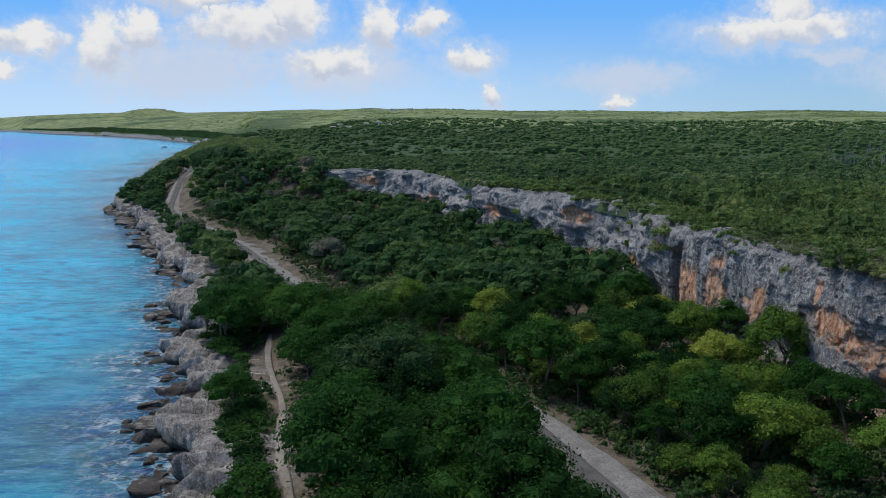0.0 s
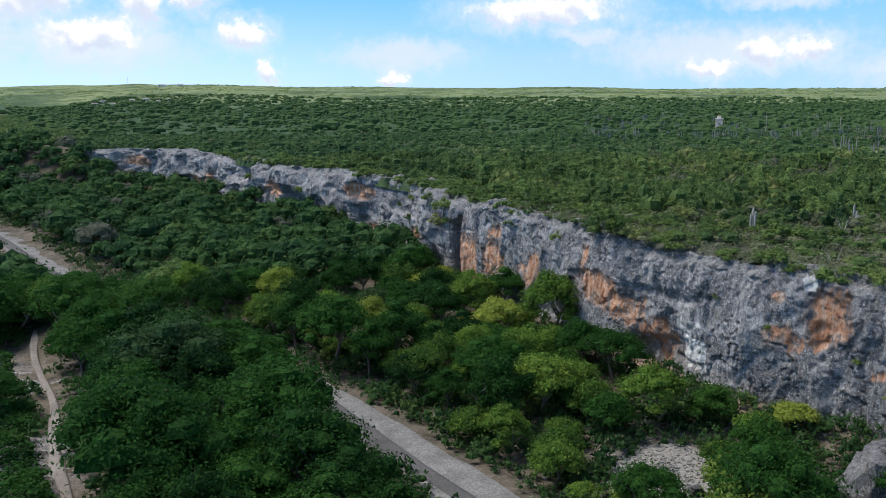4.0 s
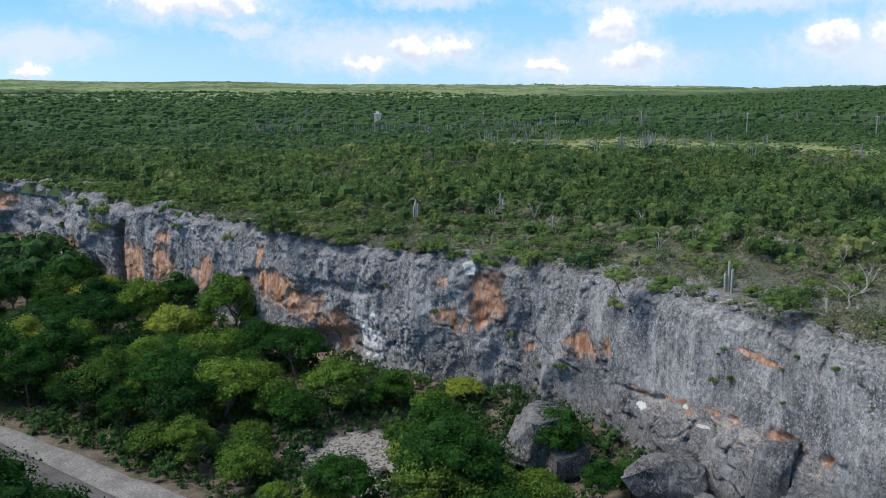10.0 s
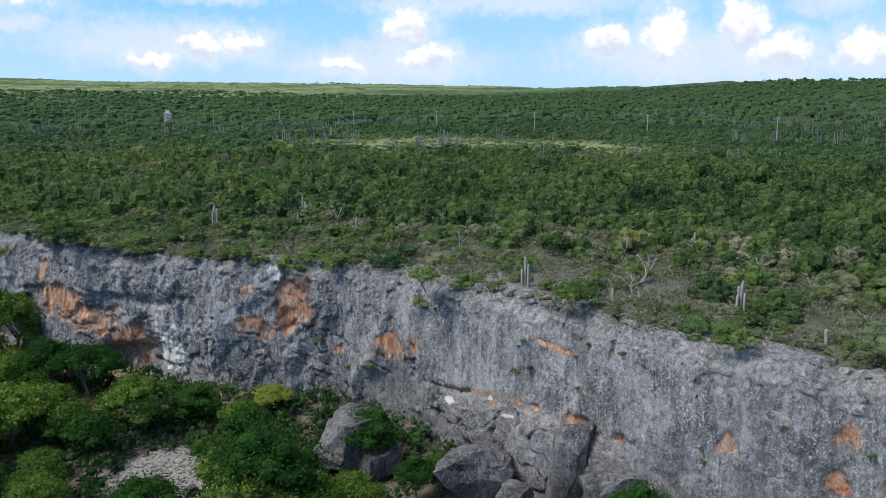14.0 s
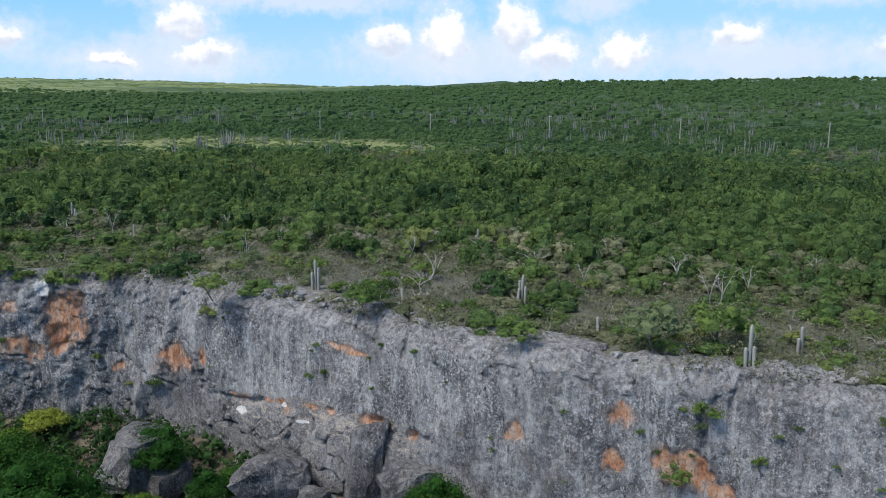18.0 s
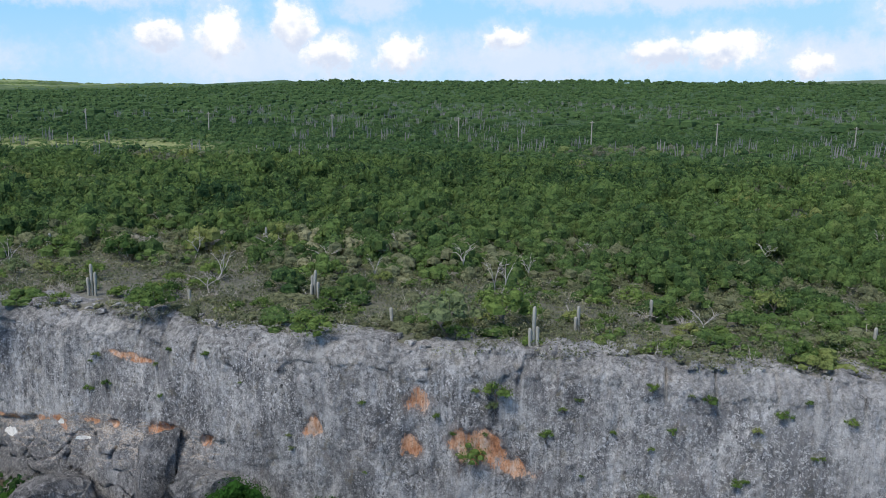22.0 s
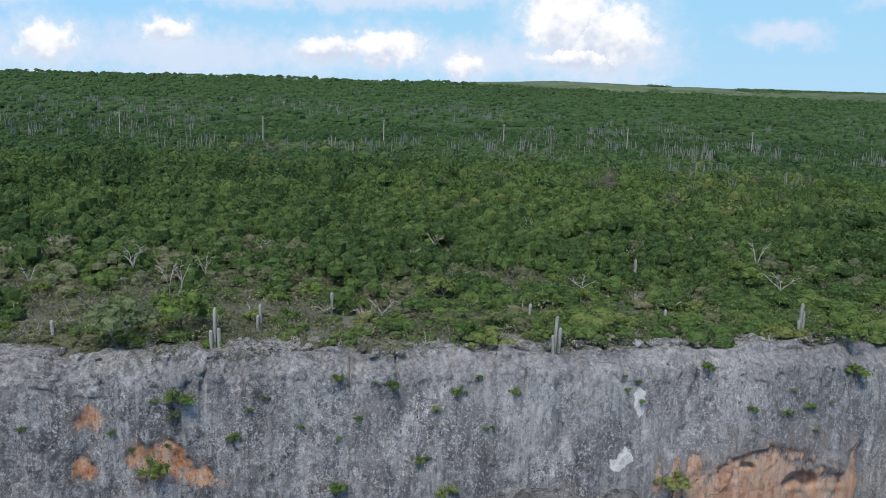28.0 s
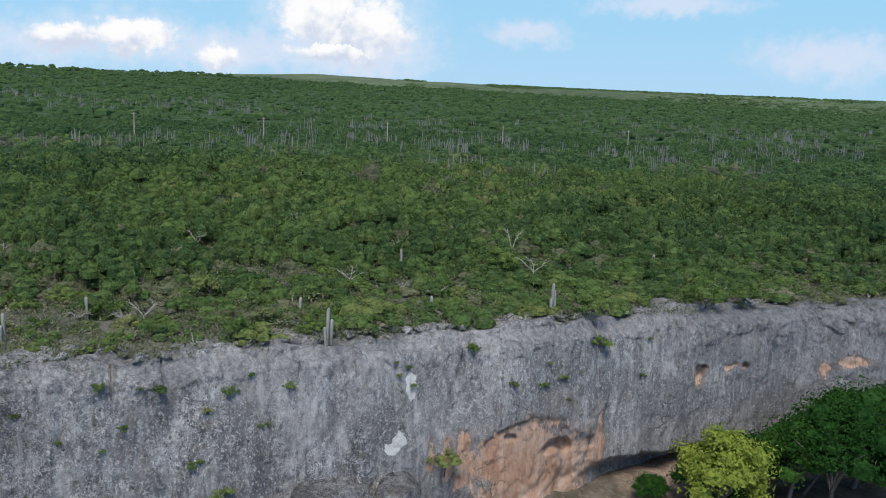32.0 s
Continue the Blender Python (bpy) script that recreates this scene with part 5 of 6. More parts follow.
    temps = [as_triangles(leaf_cloud(RNG, 3, 3, 0.3, lump_r=0.6, sides=4, rings=1)) for _ in range(4)]
    s = RNG.uniform(3, 6, len(x))
    v, tone = spread_copies(temps, RNG.integers(0, 4, len(x)), x, y, plateau_z(x, y) - 1.0, RNG.uniform(0, 6.3, len(x)), s, s * 0.9, RNG.uniform(0.0, 0.55, len(x)))
    tagged(new("woodland", leaf_mesh("woodland", v, WOODLAND, tone)), "dark woods on the far shore of the bay", "woodland", kind="stuff")
    # knee-high grey-green growth between the bushes near the rim
    x, y, back = plateau_scatter(30000, 36, 105, 0.3, 8.0)
    keep = (RNG.uniform(size=len(x)) < np.interp(back, [0, 3, 45, 62], [0.8, 1, 0.8, 0.0])) & (fbm(x * 0.25, y * 0.25, 0, 2, 107) > -0.5)
    x, y = x[keep], y[keep]
    temps = [as_triangles(leaf_cloud(RNG, 4, 9, 0.13, lump_r=0.5, flat=0.9, solid=0)) for _ in range(6)]
    s = RNG.uniform(0.35, 0.95, len(x))
    v, tone = spread_copies(temps, RNG.integers(0, 6, len(x)), x, y, plateau_z(x, y) - 0.05, RNG.uniform(0, 6.3, len(x)), s, s * RNG.uniform(0.7, 1.2, len(x)), RNG.uniform(size=len(x)))
    tagged(new("undergrowth", leaf_mesh("undergrowth", v, LOWSCRUB, tone)), "knee-high grey-green dry growth on stony soil", "undergrowth", kind="stuff")

    # leafless grey twigs that stick out of the thin growth
    x, y, back = plateau_scatter(3600, 36, 110, 1.0, 8.0)
    keep = RNG.uniform(size=len(x)) < np.interp(back, [0, 4, 25, 50], [0.5, 1, 0.8, 0.15])
    x, y = x[keep], y[keep]
    temps = []
    for _ in range(6):
        a, up, ln = RNG.uniform(0, 6.3, 16), RNG.uniform(0.35, 1.0, 16), RNG.uniform(0.5, 1.0, 16)
        tip = np.stack([np.cos(a) * ln * 0.9, np.sin(a) * ln * 0.9, up * ln], -1)
        root = tip * RNG.uniform(0.0, 0.45, (16, 1))
        side = np.stack([-np.sin(a), np.cos(a), a * 0], -1) * 0.017
        temps.append(np.stack([root - side, root + side, tip], 1).reshape(-1, 3))
    s = RNG.uniform(0.45, 1.1, len(x))
    v, _ = spread_copies(temps, RNG.integers(0, 6, len(x)), x, y, plateau_z(x, y), RNG.uniform(0, 6.3, len(x)), s, s * RNG.uniform(0.7, 1.3, len(x)), s)
    tagged(new("dry_twigs", leaf_mesh("dry_twigs", v, DEAD)), "leafless grey twigs of dry thorn scrub", "twigs", kind="stuff")


build_scrub()


def limb_paths(rng, height, spread, count, r0, bare_tree=False):
    """A leaning trunk that forks into crooked limbs."""
    fork = height * rng.uniform(0.28, 0.42)
    lean = rng.normal(scale=0.12, size=2)
    trunk = [(lean[0] * t * height, lean[1] * t * height, fork * t, r0 * (1 - 0.4 * t)) for t in np.linspace(0, 1, 4)]
    paths = [trunk]
    bx, by, bz, _ = trunk[-1]
    for i in range(count):
        a = i * 2 * np.pi / count + rng.uniform(-0.5, 0.5)
        out, up = spread * rng.uniform(0.5, 1.0), height * rng.uniform(0.75, 1.0) - fork
        pts = []
        for t in np.linspace(0, 1, 5):
            j = rng.normal(scale=0.06 * spread, size=3) * (t > 0)
            pts.append((bx + math.cos(a) * out * t + j[0], by + math.sin(a) * out * t + j[1], bz + up * t ** 0.8 + j[2] * 0.6, r0 * 0.55 * (1 - 0.8 * t)))
        paths.append(pts)
        if bare_tree:
            for k in (2, 3, 3, 4):
                px, py, pz, pr = pts[k]
                b = a + rng.uniform(-1.4, 1.4)
                ln = spread * rng.uniform(0.25, 0.55)
                paths.append([(px, py, pz, pr * 0.8 + 0.008), (px + math.cos(b) * ln * 0.5, py + math.sin(b) * ln * 0.5, pz + ln * rng.uniform(0.05, 0.45), pr * 0.5 + 0.006), (px + math.cos(b + 0.3) * ln, py + math.sin(b + 0.3) * ln, pz + ln * rng.uniform(0.2, 0.8), 0.006)])
    return paths


def plant_kind(name, rng, height, radius, lumps, per, leaf, material, label, category, group, spread_z=0.55, r0=0.16):
    """One tree or shrub: an empty at its foot with a trunk and a crown."""
    root = tagged(new(name), label, category, group)
    v, f = tubes(limb_paths(rng, height * 0.8, radius * 0.75, 5, r0), 5)
    part("trunk", mesh_from("trunk", v, f, BARK, True), root)
    c = as_triangles(leaf_cloud(rng, lumps, per, leaf / radius, (1, 1, spread_z), 0.30 if lumps > 12 else 0.36, sides=5, rings=2, solid=0.6, flat=0.5))
    c = c * np.array([radius, radius, radius]) + np.array([0, 0, height - radius * (0.5 + spread_z)])
    part("crown", leaf_mesh("crown", c, material), root)
    return root


def scatter_things(kinds, places, rng, smin=0.8, smax=1.2):
    """Sets one plant of some kind at every place; the first of each kind is the original."""
    used = set()
    for x, y, z, s in places:
        k = int(rng.integers(0, len(kinds)))
        sc = s * rng.uniform(smin, smax)
        m = pose(x, y, z, rng.normal(scale=3), rng.normal(scale=3), rng.uniform(0, 360))
        if k in used:
            ob = copy_thing(kinds[k], m)
            ob.scale = (sc, sc, sc * rng.uniform(0.85, 1.12))
        else:
            used.add(k)
            kinds[k].matrix_basis = m
            kinds[k].scale = (sc, sc, sc)


def road_gap(x, y):
    p = np.array(ROAD, float)
    yy = np.clip(y, p[0, 1], p[-1, 1])
    return np.abs(x - np.interp(yy, p[:, 1], p[:, 0]) - 0.3)


def path_gap(x, y):
    p = np.array(PATHWAY, float)
    return np.where((y > 44) & (y < 108), np.abs(x - np.interp(y, p[:, 1], p[:, 0])), 99)


def side_of_path(x, y):
    """Positive on the landward side of the shore path."""
    p = np.array(PATHWAY, float)
    return x - float(np.interp(y, p[:, 1], p[:, 0]))


def terrace_places(rng, n, y1, y2, gap):
    """Places for trees on the terrace, clear of road, path, shore rock and gravel."""
    out = []
    for _ in range(n):
        y = rng.uniform(y1, y2)
        c, e = float(coast_x(y)), float(edge_x(y))
        x = rng.uniform(c + 4.0, e - 2.0)
        side = x - float(np.interp(y, [p[1] for p in ROAD], [p[0] for p in ROAD]))
        rough = float(fbm(np.array(x * 0.15), np.array(y * 0.15), np.array(0.0), 2, 111))
        if x > 30.5 and 33 < y < 49 or e - x < (5.0 if y > 50 else 7) and (55 < y < 78 or 20 < y < 45) or e - x < 12 and 59 < y < 65.5:
            continue
        if x < c + (9.5 if y < 100 else 5.5) + 4 * rough or road_gap(x, y) < ((4.6 if side > 0 else (9.0 if y < 68 else 4.8)) if y < 82 else (6.6 if 118 < y < 300 else 4.6)) + 0.5 * rough or path_gap(x, y) < (3.3 if side_of_path(x, y) > 0 else 4.2) or gravel_mask(x, y) > 0.2:
            continue
        if any((x - p[0]) ** 2 + (y - p[1]) ** 2 < gap * gap for p in out):
            continue
        out.append((x, y))
    return out


TRNG = np.random.default_rng(21)
TREES = [plant_kind("tree", TRNG, h, r, 36, 150, 0.13, TREE, "dark green coastal tree with a dense rounded crown on the terrace", "tree", "terrace trees", sp)
         for h, r, sp in ((4.6, 2.5, 0.85), (5.4, 2.8, 0.9), (4.0, 2.2, 0.8), (5.2, 2.3, 1.1), (5.9, 2.9, 0.95))]
FRESH = [plant_kind("tree", TRNG, h, r, 32, 150, 0.13, BRIGHT, "fresh yellow-green tree with a loose crown on the terrace", "tree", "terrace trees", sp)
         for h, r, sp in ((4.2, 2.3, 0.85), (3.4, 2.0, 0.8), (4.8, 2.4, 1.0), (2.8, 1.9, 0.7))]
near_places = terrace_places(TRNG, 4200, 33, 112, 3.2)


def tree_size(x, y):
    """The tallest stand lies between the road and the shore path."""
    return 1.0 + 0.38 * math.exp(-((x + 3) / 9) ** 2 - ((y - 64) / 22) ** 2) - 0.2 * math.exp(-((x - 24) / 8) ** 2 - ((y - 50) / 12) ** 2)


def is_fresh(x, y):
    """Towards the cliff the trees are lighter than beside the sea."""
    inland = x - float(np.interp(y, [p[1] for p in ROAD], [p[0] for p in ROAD]))
    return TRNG.uniform() < (0.5 if inland > 3 else 0.06)


spots = [(x, y, float(lower_z(x, y)) - 0.1, tree_size(x, y), is_fresh(x, y)) for x, y in near_places]
scatter_things(TREES, [s[:4] for s in spots if not s[4]], TRNG, 0.8, 1.4)
scatter_things(FRESH, [s[:4] for s in spots if s[4]], TRNG, 0.8, 1.4)


def build_far_trees():
    pl = np.array(terrace_places(TRNG, 6500, 112, 420, 3.4))
    x, y = pl[:, 0], pl[:, 1]
    temps = [as_triangles(leaf_cloud(TRNG, 9, 18, 0.11, (1.0, 1.0, 0.8), lump_r=0.42, sides=5, rings=2, solid=0.76)) for _ in range(6)]
    s = TRNG.uniform(1.7, 4.4, len(x))
    v, tone = spread_copies(temps, TRNG.integers(0, 6, len(x)), x, y, lower_z(x, y) + 1.0, TRNG.uniform(0, 6.3, len(x)), s, s * 1.1, TRNG.uniform(size=len(x)) ** 1.2)
    tagged(new("woodland", leaf_mesh("woodland", v, WOODLAND, tone)), "dense dark green woodland along the coast road", "woodland", kind="stuff")
    # woods along the shore towards the bay
    y = TRNG.uniform(400, 1000, 2300)
    c, e = coast_x(y), edge_x(y)
    x = c + 10 + (e - c + 30) * TRNG.uniform(size=len(y))
    s = TRNG.uniform(2.2, 4.0, len(x))
    temps = [as_triangles(leaf_cloud(TRNG, 4, 5, 0.2, lump_r=0.55, sides=4, rings=1)) for _ in range(4)]
    zz = np.where(x < e, lower_z(x, y), plateau_z(x, y))
    v, tone = spread_copies(temps, TRNG.integers(0, 4, len(x)), x, y, zz - 0.3, TRNG.uniform(0, 6.3, len(x)), s, s * 0.8, TRNG.uniform(size=len(x)))
    tagged(new("woodland", leaf_mesh("woodland", v, SHRUB, tone)), "low green woods along the distant shore", "woodland", kind="stuff")
    # bushes and saplings that close the ground under the trees
    rng = TRNG
    y = np.concatenate([rng.uniform(33, 250, 3800), rng.uniform(40, 84, 1100)])
    c, e = coast_x(y), edge_x(y)
    x = c + 6.5 + (e - c - 7.0) * rng.uniform(size=len(y))
    ok = (road_gap(x, y) > 3.2) & (path_gap(x, y) > 1.3) & (gravel_mask(x, y) < 0.6) & (x > c + 7.5 + 3 * fbm(x * 0.15, y * 0.15, 0, 2, 111))
    x, y = x[ok], y[ok]
    temps = [as_triangles(leaf_cloud(rng, 4, 13, 0.15, sides=4, rings=2, solid=0.5, flat=0.7)) for _ in range(6)]
    s = rng.uniform(0.7, 1.7, len(x))
    v, tone = spread_copies(temps, rng.integers(0, 6, len(x)), x, y, lower_z(x, y) - 0.1, rng.uniform(0, 6.3, len(x)), s, s * 1.2, rng.uniform(size=len(x)))
    tagged(new("undergrowth", leaf_mesh("undergrowth", v, WOODLAND, tone)), "green bushes and saplings under the coastal trees", "undergrowth", kind="stuff")


build_far_trees()


# ---------------------------------------------------------------- fallen blocks and shore rocks
def rock_mesh(rng, sx, sy, sz, cuts=9, rough=0.05, sub=3):
    """A block with broken planes: a sphere cut by flats, then roughened."""
    bm = bmesh.new()
    bmesh.ops.create_icosphere(bm, subdivisions=sub, radius=1.0)
    co = np.array([v.co[:] for v in bm.verts])
    box = [np.array(v, float) + rng.normal(scale=0.16, size=3) for v in ((1, 0, 0), (-1, 0, 0), (0, 1, 0), (0, -1, 0), (0, 0, 1), (0, 0, -1))]
    for n in box + [rng.normal(size=3) for _ in range(cuts)]:
        n = n / np.linalg.norm(n)
        d = rng.uniform(0.42, 0.58)
        over = np.maximum(co @ n - d, 0)
        co = co - over[:, None] * n * 0.98
    k = rng.uniform(0, 50)
    co = co * (1 + rough * 1.3 * fbm(co[:, 0] * 1.6 + k, co[:, 1] * 1.6, co[:, 2] * 1.6, 3, 5) + rough * 0.9 * (1 - 2 * np.abs(fbm(co[:, 0] * 5 + k, co[:, 1] * 5, co[:, 2] * 5, 3, 6))))[:, None]
    co = co * np.array([sx, sy, sz]) * 1.5
    for v, c in zip(bm.verts, co):
        v.co = c
    return bm


ROCKS = np.random.default_rng(5)
CLIFFTOP = rock_material("lip_limestone", (0.44, 0.432, 0.42), (0.19, 0.19, 0.193))


def rock(x, y, z, sx, sy, sz, turn, label, material, tilt=0.0, cuts=9, sub=4, group=""):
    me = bm_mesh("rock", rock_mesh(ROCKS, sx, sy, sz, cuts, 0.075, sub), material)
    ob = tagged(new("rock", me), label, "rock", group)
    ob.matrix_world = pose(x, y, z, tilt, tilt * 0.5, turn)
    return ob


rock(38.0, 41.0, 6.4, 2.1, 2.5, 2.4, 24, "huge grey fallen limestone boulder below the cliff", BLOCK, 12, 9)
rock(38.9, 38.4, 5.9, 1.6, 1.7, 1.3, 70, "orange-grey broken limestone block under the boulder", BLOCK, 5, 8)
rock(35.8, 43.6, 5.7, 1.0, 1.1, 0.9, 130, "small grey limestone block beside the boulder", BLOCK, 9)
rock(40.6, 31.0, 6.7, 2.2, 2.6, 2.1, 35, "rounded grey limestone block leaning on the cliff foot", BLOCK, 10, 6)
rock(42.3, 25.4, 8.4, 1.0, 1.5, 3.0, 12, "upright grey limestone pillar split from the cliff", BLOCK, 3, 6)
rock(41.7, 22.0, 7.4, 1.3, 1.7, 2.4, 55, "pale grey limestone slab beside the pillar", BLOCK, -6, 6)
rock(39.8, 27.6, 6.2, 1.3, 1.4, 1.2, 100, "grey limestone block in the scree", BLOCK, 8)
rock(40.9, 18.6, 6.8, 1.1, 1.4, 1.7, 30, "grey limestone block at the cliff foot", BLOCK, 8)
rock(40.7, -14.2, 8.5, 1.5, 3.2, 1.6, 6, "broad cracked limestone ledge at the cliff foot", BLOCK, 4, 8)
rock(40.9, -18.6, 8.1, 1.4, 2.0, 1.5, 50, "grey limestone block below the white patch", BLOCK, 7, 8)
rock(28.6, 45.6, 5.2, 0.55, 0.5, 0.45, 15, "pale stone lying on the gravel", BLOCK, 0, 9, 3)
rock(30.6, 46.5, 5.3, 0.8, 0.6, 0.6, 65, "grey stone lying on the gravel", BLOCK, 0, 9, 3)

# boulders and ledges along the water
for i in range(180):
    yy = 56 + (i / 180) ** 1.5 * 250 + ROCKS.uniform(-2, 2)
    dd = ROCKS.choice([ROCKS.uniform(-3.0, 0.5), ROCKS.uniform(-1.0, 2.5)])
    big = ROCKS.uniform(0.35, 1.25) * (1 + 0.006 * (yy - 56)) * (1.5 if i % 7 == 0 else 1)
    xx = float(coast_x(yy)) + dd
    zz = float(lower_z(np.array(xx), np.array(yy)))
    zz = max(zz, -0.45 * big) + 0.12 * big
    rock(xx, yy, zz, big * ROCKS.uniform(0.8, 1.6), big * ROCKS.uniform(0.8, 1.5), big * ROCKS.uniform(0.55, 1.0), ROCKS.uniform(0, 360), "brown-grey limestone boulder at the water's edge", ROCK, ROCKS.uniform(-8, 8), 10, 3, "shore rocks")


# loose bedded blocks along the lip
for i in range(170):
    yy = -50 + i * 0.62 + ROCKS.uniform(-0.4, 0.4)
    s = ROCKS.uniform(0.14, 0.42)
    rock(float(edge_x(yy)) + 0.95 + 1.9 * ROCKS.uniform() ** 1.5, yy, float(edge_top(yy)) + 0.12, s * 0.9, s * ROCKS.uniform(0.8, 1.6), s * 0.6, ROCKS.uniform(0, 360), "flat grey limestone block on the cliff lip", CLIFFTOP, ROCKS.uniform(-8, 8), 8, 2, "lip blocks")


# stones of the gravel clearing and the scree below the overhang
def build_stones():
    base = []
    for k in range(5):
        bm = rock_mesh(ROCKS, 1, 1, 0.7, 6, 0.05, 1)
        bmesh.ops.triangulate(bm, faces=bm.faces[:])
        base.append(np.array([[v.co[:] for v in f.verts] for f in bm.faces]).reshape(-1, 3))
        bm.free()
    x = np.concatenate([ROCKS.normal(30, 4.0, 1500), ROCKS.normal(37.5, 2.0, 500)])
    y = np.concatenate([ROCKS.normal(50, 5.0, 1500), ROCKS.uniform(22, 74, 500)])
    s = ROCKS.uniform(0.04, 0.12, len(x)) * np.where(ROCKS.uniform(size=len(x)) > 0.9, 2.4, 1)
    v, _ = spread_copies(base, ROCKS.integers(0, 5, len(x)), x, y, lower_z(x, y) + 0.02, ROCKS.uniform(0, 6.3, len(x)), s, s, s)
    tagged(new("gravel", leaf_mesh("gravel", v, SHOULDER)), "loose pale limestone gravel and scree", "gravel", kind="stuff")


build_stones()


# ---------------------------------------------------------------- bushes on the rim and on the rock face
BRNG = np.random.default_rng(33)
SHRUBS = [plant_kind("shrub", BRNG, h, r, 10, 40, 0.10, RIM, "green dry-country shrub on the cliff top", "shrub", "rim shrubs", sp, 0.05)
          for h, r, sp in ((1.3, 0.95, 0.5), (1.7, 1.2, 0.55), (1.0, 0.8, 0.5), (1.5, 0.9, 0.7), (1.2, 1.3, 0.4), (0.8, 0.7, 0.45))]
rim_places = []
for _ in range(1500):
    yy = BRNG.uniform(-62, 128)
    xx = float(edge_x(yy)) + (1.9 if yy < 40 else 1.0) + 15 * BRNG.uniform() ** 1.3
    if len(rim_places) < 200 and all((xx - p[0]) ** 2 + (yy - p[1]) ** 2 > 1.9 for p in rim_places) and math.sin(yy * 0.9) + math.sin(yy * 0.37 + 1) > -1.1:
        rim_places.append((xx, yy))
scatter_things(SHRUBS, [(x, y, float(plateau_z(x, y)) - 0.08, 0.75 + 0.03 * (x - float(edge_x(y)))) for x, y in rim_places], BRNG, 0.65, 1.25)


SHORE_BUSHES = [plant_kind("bush", BRNG, h, r, 9, 60, 0.10, TREE, "low dark green shore bush beside the path", "shrub", "shore bushes", 0.7, 0.05) for h, r in ((1.2, 1.0), (1.0, 0.8))]
SHORE_BUSHES[0].matrix_basis, SHORE_BUSHES[1].matrix_basis = pose(-17.6, 75.0, 3.2), pose(-19.5, 84.5, 3.2)


def bush(x, y, z, size, label, kind, category="shrub", dz=1.0):
    ob = copy_thing(kind, pose(x, y, z, 0, 0, BRNG.uniform(0, 360)))
    ob.scale = (size, size, size * dz)
    return tagged(ob, label, category)


# broad dark bushes that stand out on the rim
for x, y, s in ((45.6, 8.6, 2.0), (48.0, 5.4, 1.9), (35.6, 74.6, 1.9), (37.8, 101, 2.2), (43.9, 38.6, 1.3), (43.0, 16.2, 1.3), (45.2, 27.0, 1.5), (43.8, -43.4, 1.6), (43.2, -47.0, 1.4), (44.2, -33.6, 1.2), (36.8, 96.0, 1.7), (37.5, 82, 1.6)):
    bush(x, y, float(plateau_z(x, y)) - 0.1, s, "broad dark green bush on the cliff rim", SHRUBS[1])


def face_point(y, z):
    """A place on the cliff face at that height."""
    off = float(cliff_offset(np.array([float(y)]), np.array([float(z)]), np.array([TOP]))[0][0])
    sl = (float(edge_x(y + 3)) - float(edge_x(y - 3))) / 6
    k = math.hypot(1, sl)
    return float(np.mean(edge_x(y + np.linspace(-2.5, 2.5, 7)))) - off / k, y + sl / k * off


def face_plant(y, z, size, label="small green shrub rooted in a crack of the cliff"):
    x, yy = face_point(y, z)
    bush(x - 0.05, yy, z - 0.35 * size, size * 0.6, label, SHRUBS[int(BRNG.integers(0, 4))], dz=1.1)


face_plant(5.3, 15.1, 1.6, "dry olive tuft growing from the cliff face"), face_plant(5.6, 14.2, 0.9), face_plant(2.6, 12.8, 1.0), face_plant(-0.9, 13.5, 0.5), face_plant(-2.8, 16.1, 0.9), face_plant(-5.8, 15.5, 0.9)
face_plant(-10.5, 15.8, 0.5), face_plant(-9.4, 14.9, 0.8), face_plant(-8.1, 14.2, 0.6), face_plant(-12.5, 15.0, 0.6), face_plant(-3.9, 13.8, 0.6), face_plant(-7.5, 11.4, 1.1), face_plant(-20.1, 14.1, 0.55)
face_plant(-24.1, 16.0, 1.0, "blue-green agave rosette on the cliff lip"), face_plant(-26.6, 13.9, 0.7), face_plant(-30.4, 13.9, 0.8), face_plant(-33.8, 15.6, 1.5, "yellow-green bush hanging over the cliff lip"), face_plant(-28.9, 13.5, 0.7)
face_plant(-37.4, 13.1, 0.8), face_plant(-8.9, 9.6, 1.6), face_plant(-2.8, 9.9, 1.2), face_plant(6.6, 11.2, 1.5), face_plant(48.1, 9.0, 1.1), face_plant(31.0, 12.5, 0.7), face_plant(26.0, 14.7, 0.5), face_plant(40.3, 15.4, 1.4)
face_plant(62.2, 13.5, 0.7), face_plant(50.9, 10.7, 0.9), face_plant(57.2, 12.1, 0.8), face_plant(130.9, 11.3, 2.2), face_plant(113.1, 13.6, 2.4), face_plant(-22.2, 9.0, 1.8, "leafy green sapling below the orange hollow"), face_plant(45.5, 9.3, 1.0), face_plant(22.2, 15.8, 0.6)

for y, z, size in ((115.4, 14.8, 2.6), (117.5, 12.5, 2.4), (120.0, 15.4, 2.2), (126.0, 10.5, 2.6), (132.5, 14.2, 2.0), (139.0, 12.8, 2.4), (111.5, 11.0, 2.2), (171.0, 12.0, 2.6), (193.0, 13.0, 3.0), (208.0, 10.0, 2.8), (85.5, 15.0, 1.5), (95.0, 15.6, 1.3)):
    face_plant(y, z, size, "green bush rooted on a ledge of the cliff")
for k in range(44):
    y = 50 + 170 * (k / 44) ** 1.1 + BRNG.uniform(-1.5, 1.5)
    bush(float(edge_x(y)) + BRNG.uniform(0.0, 1.2), y, float(edge_top(y)) - 0.7, BRNG.uniform(0.9, 1.7), "green bush hanging over the cliff rim", SHRUBS[int(BRNG.integers(0, 5))])

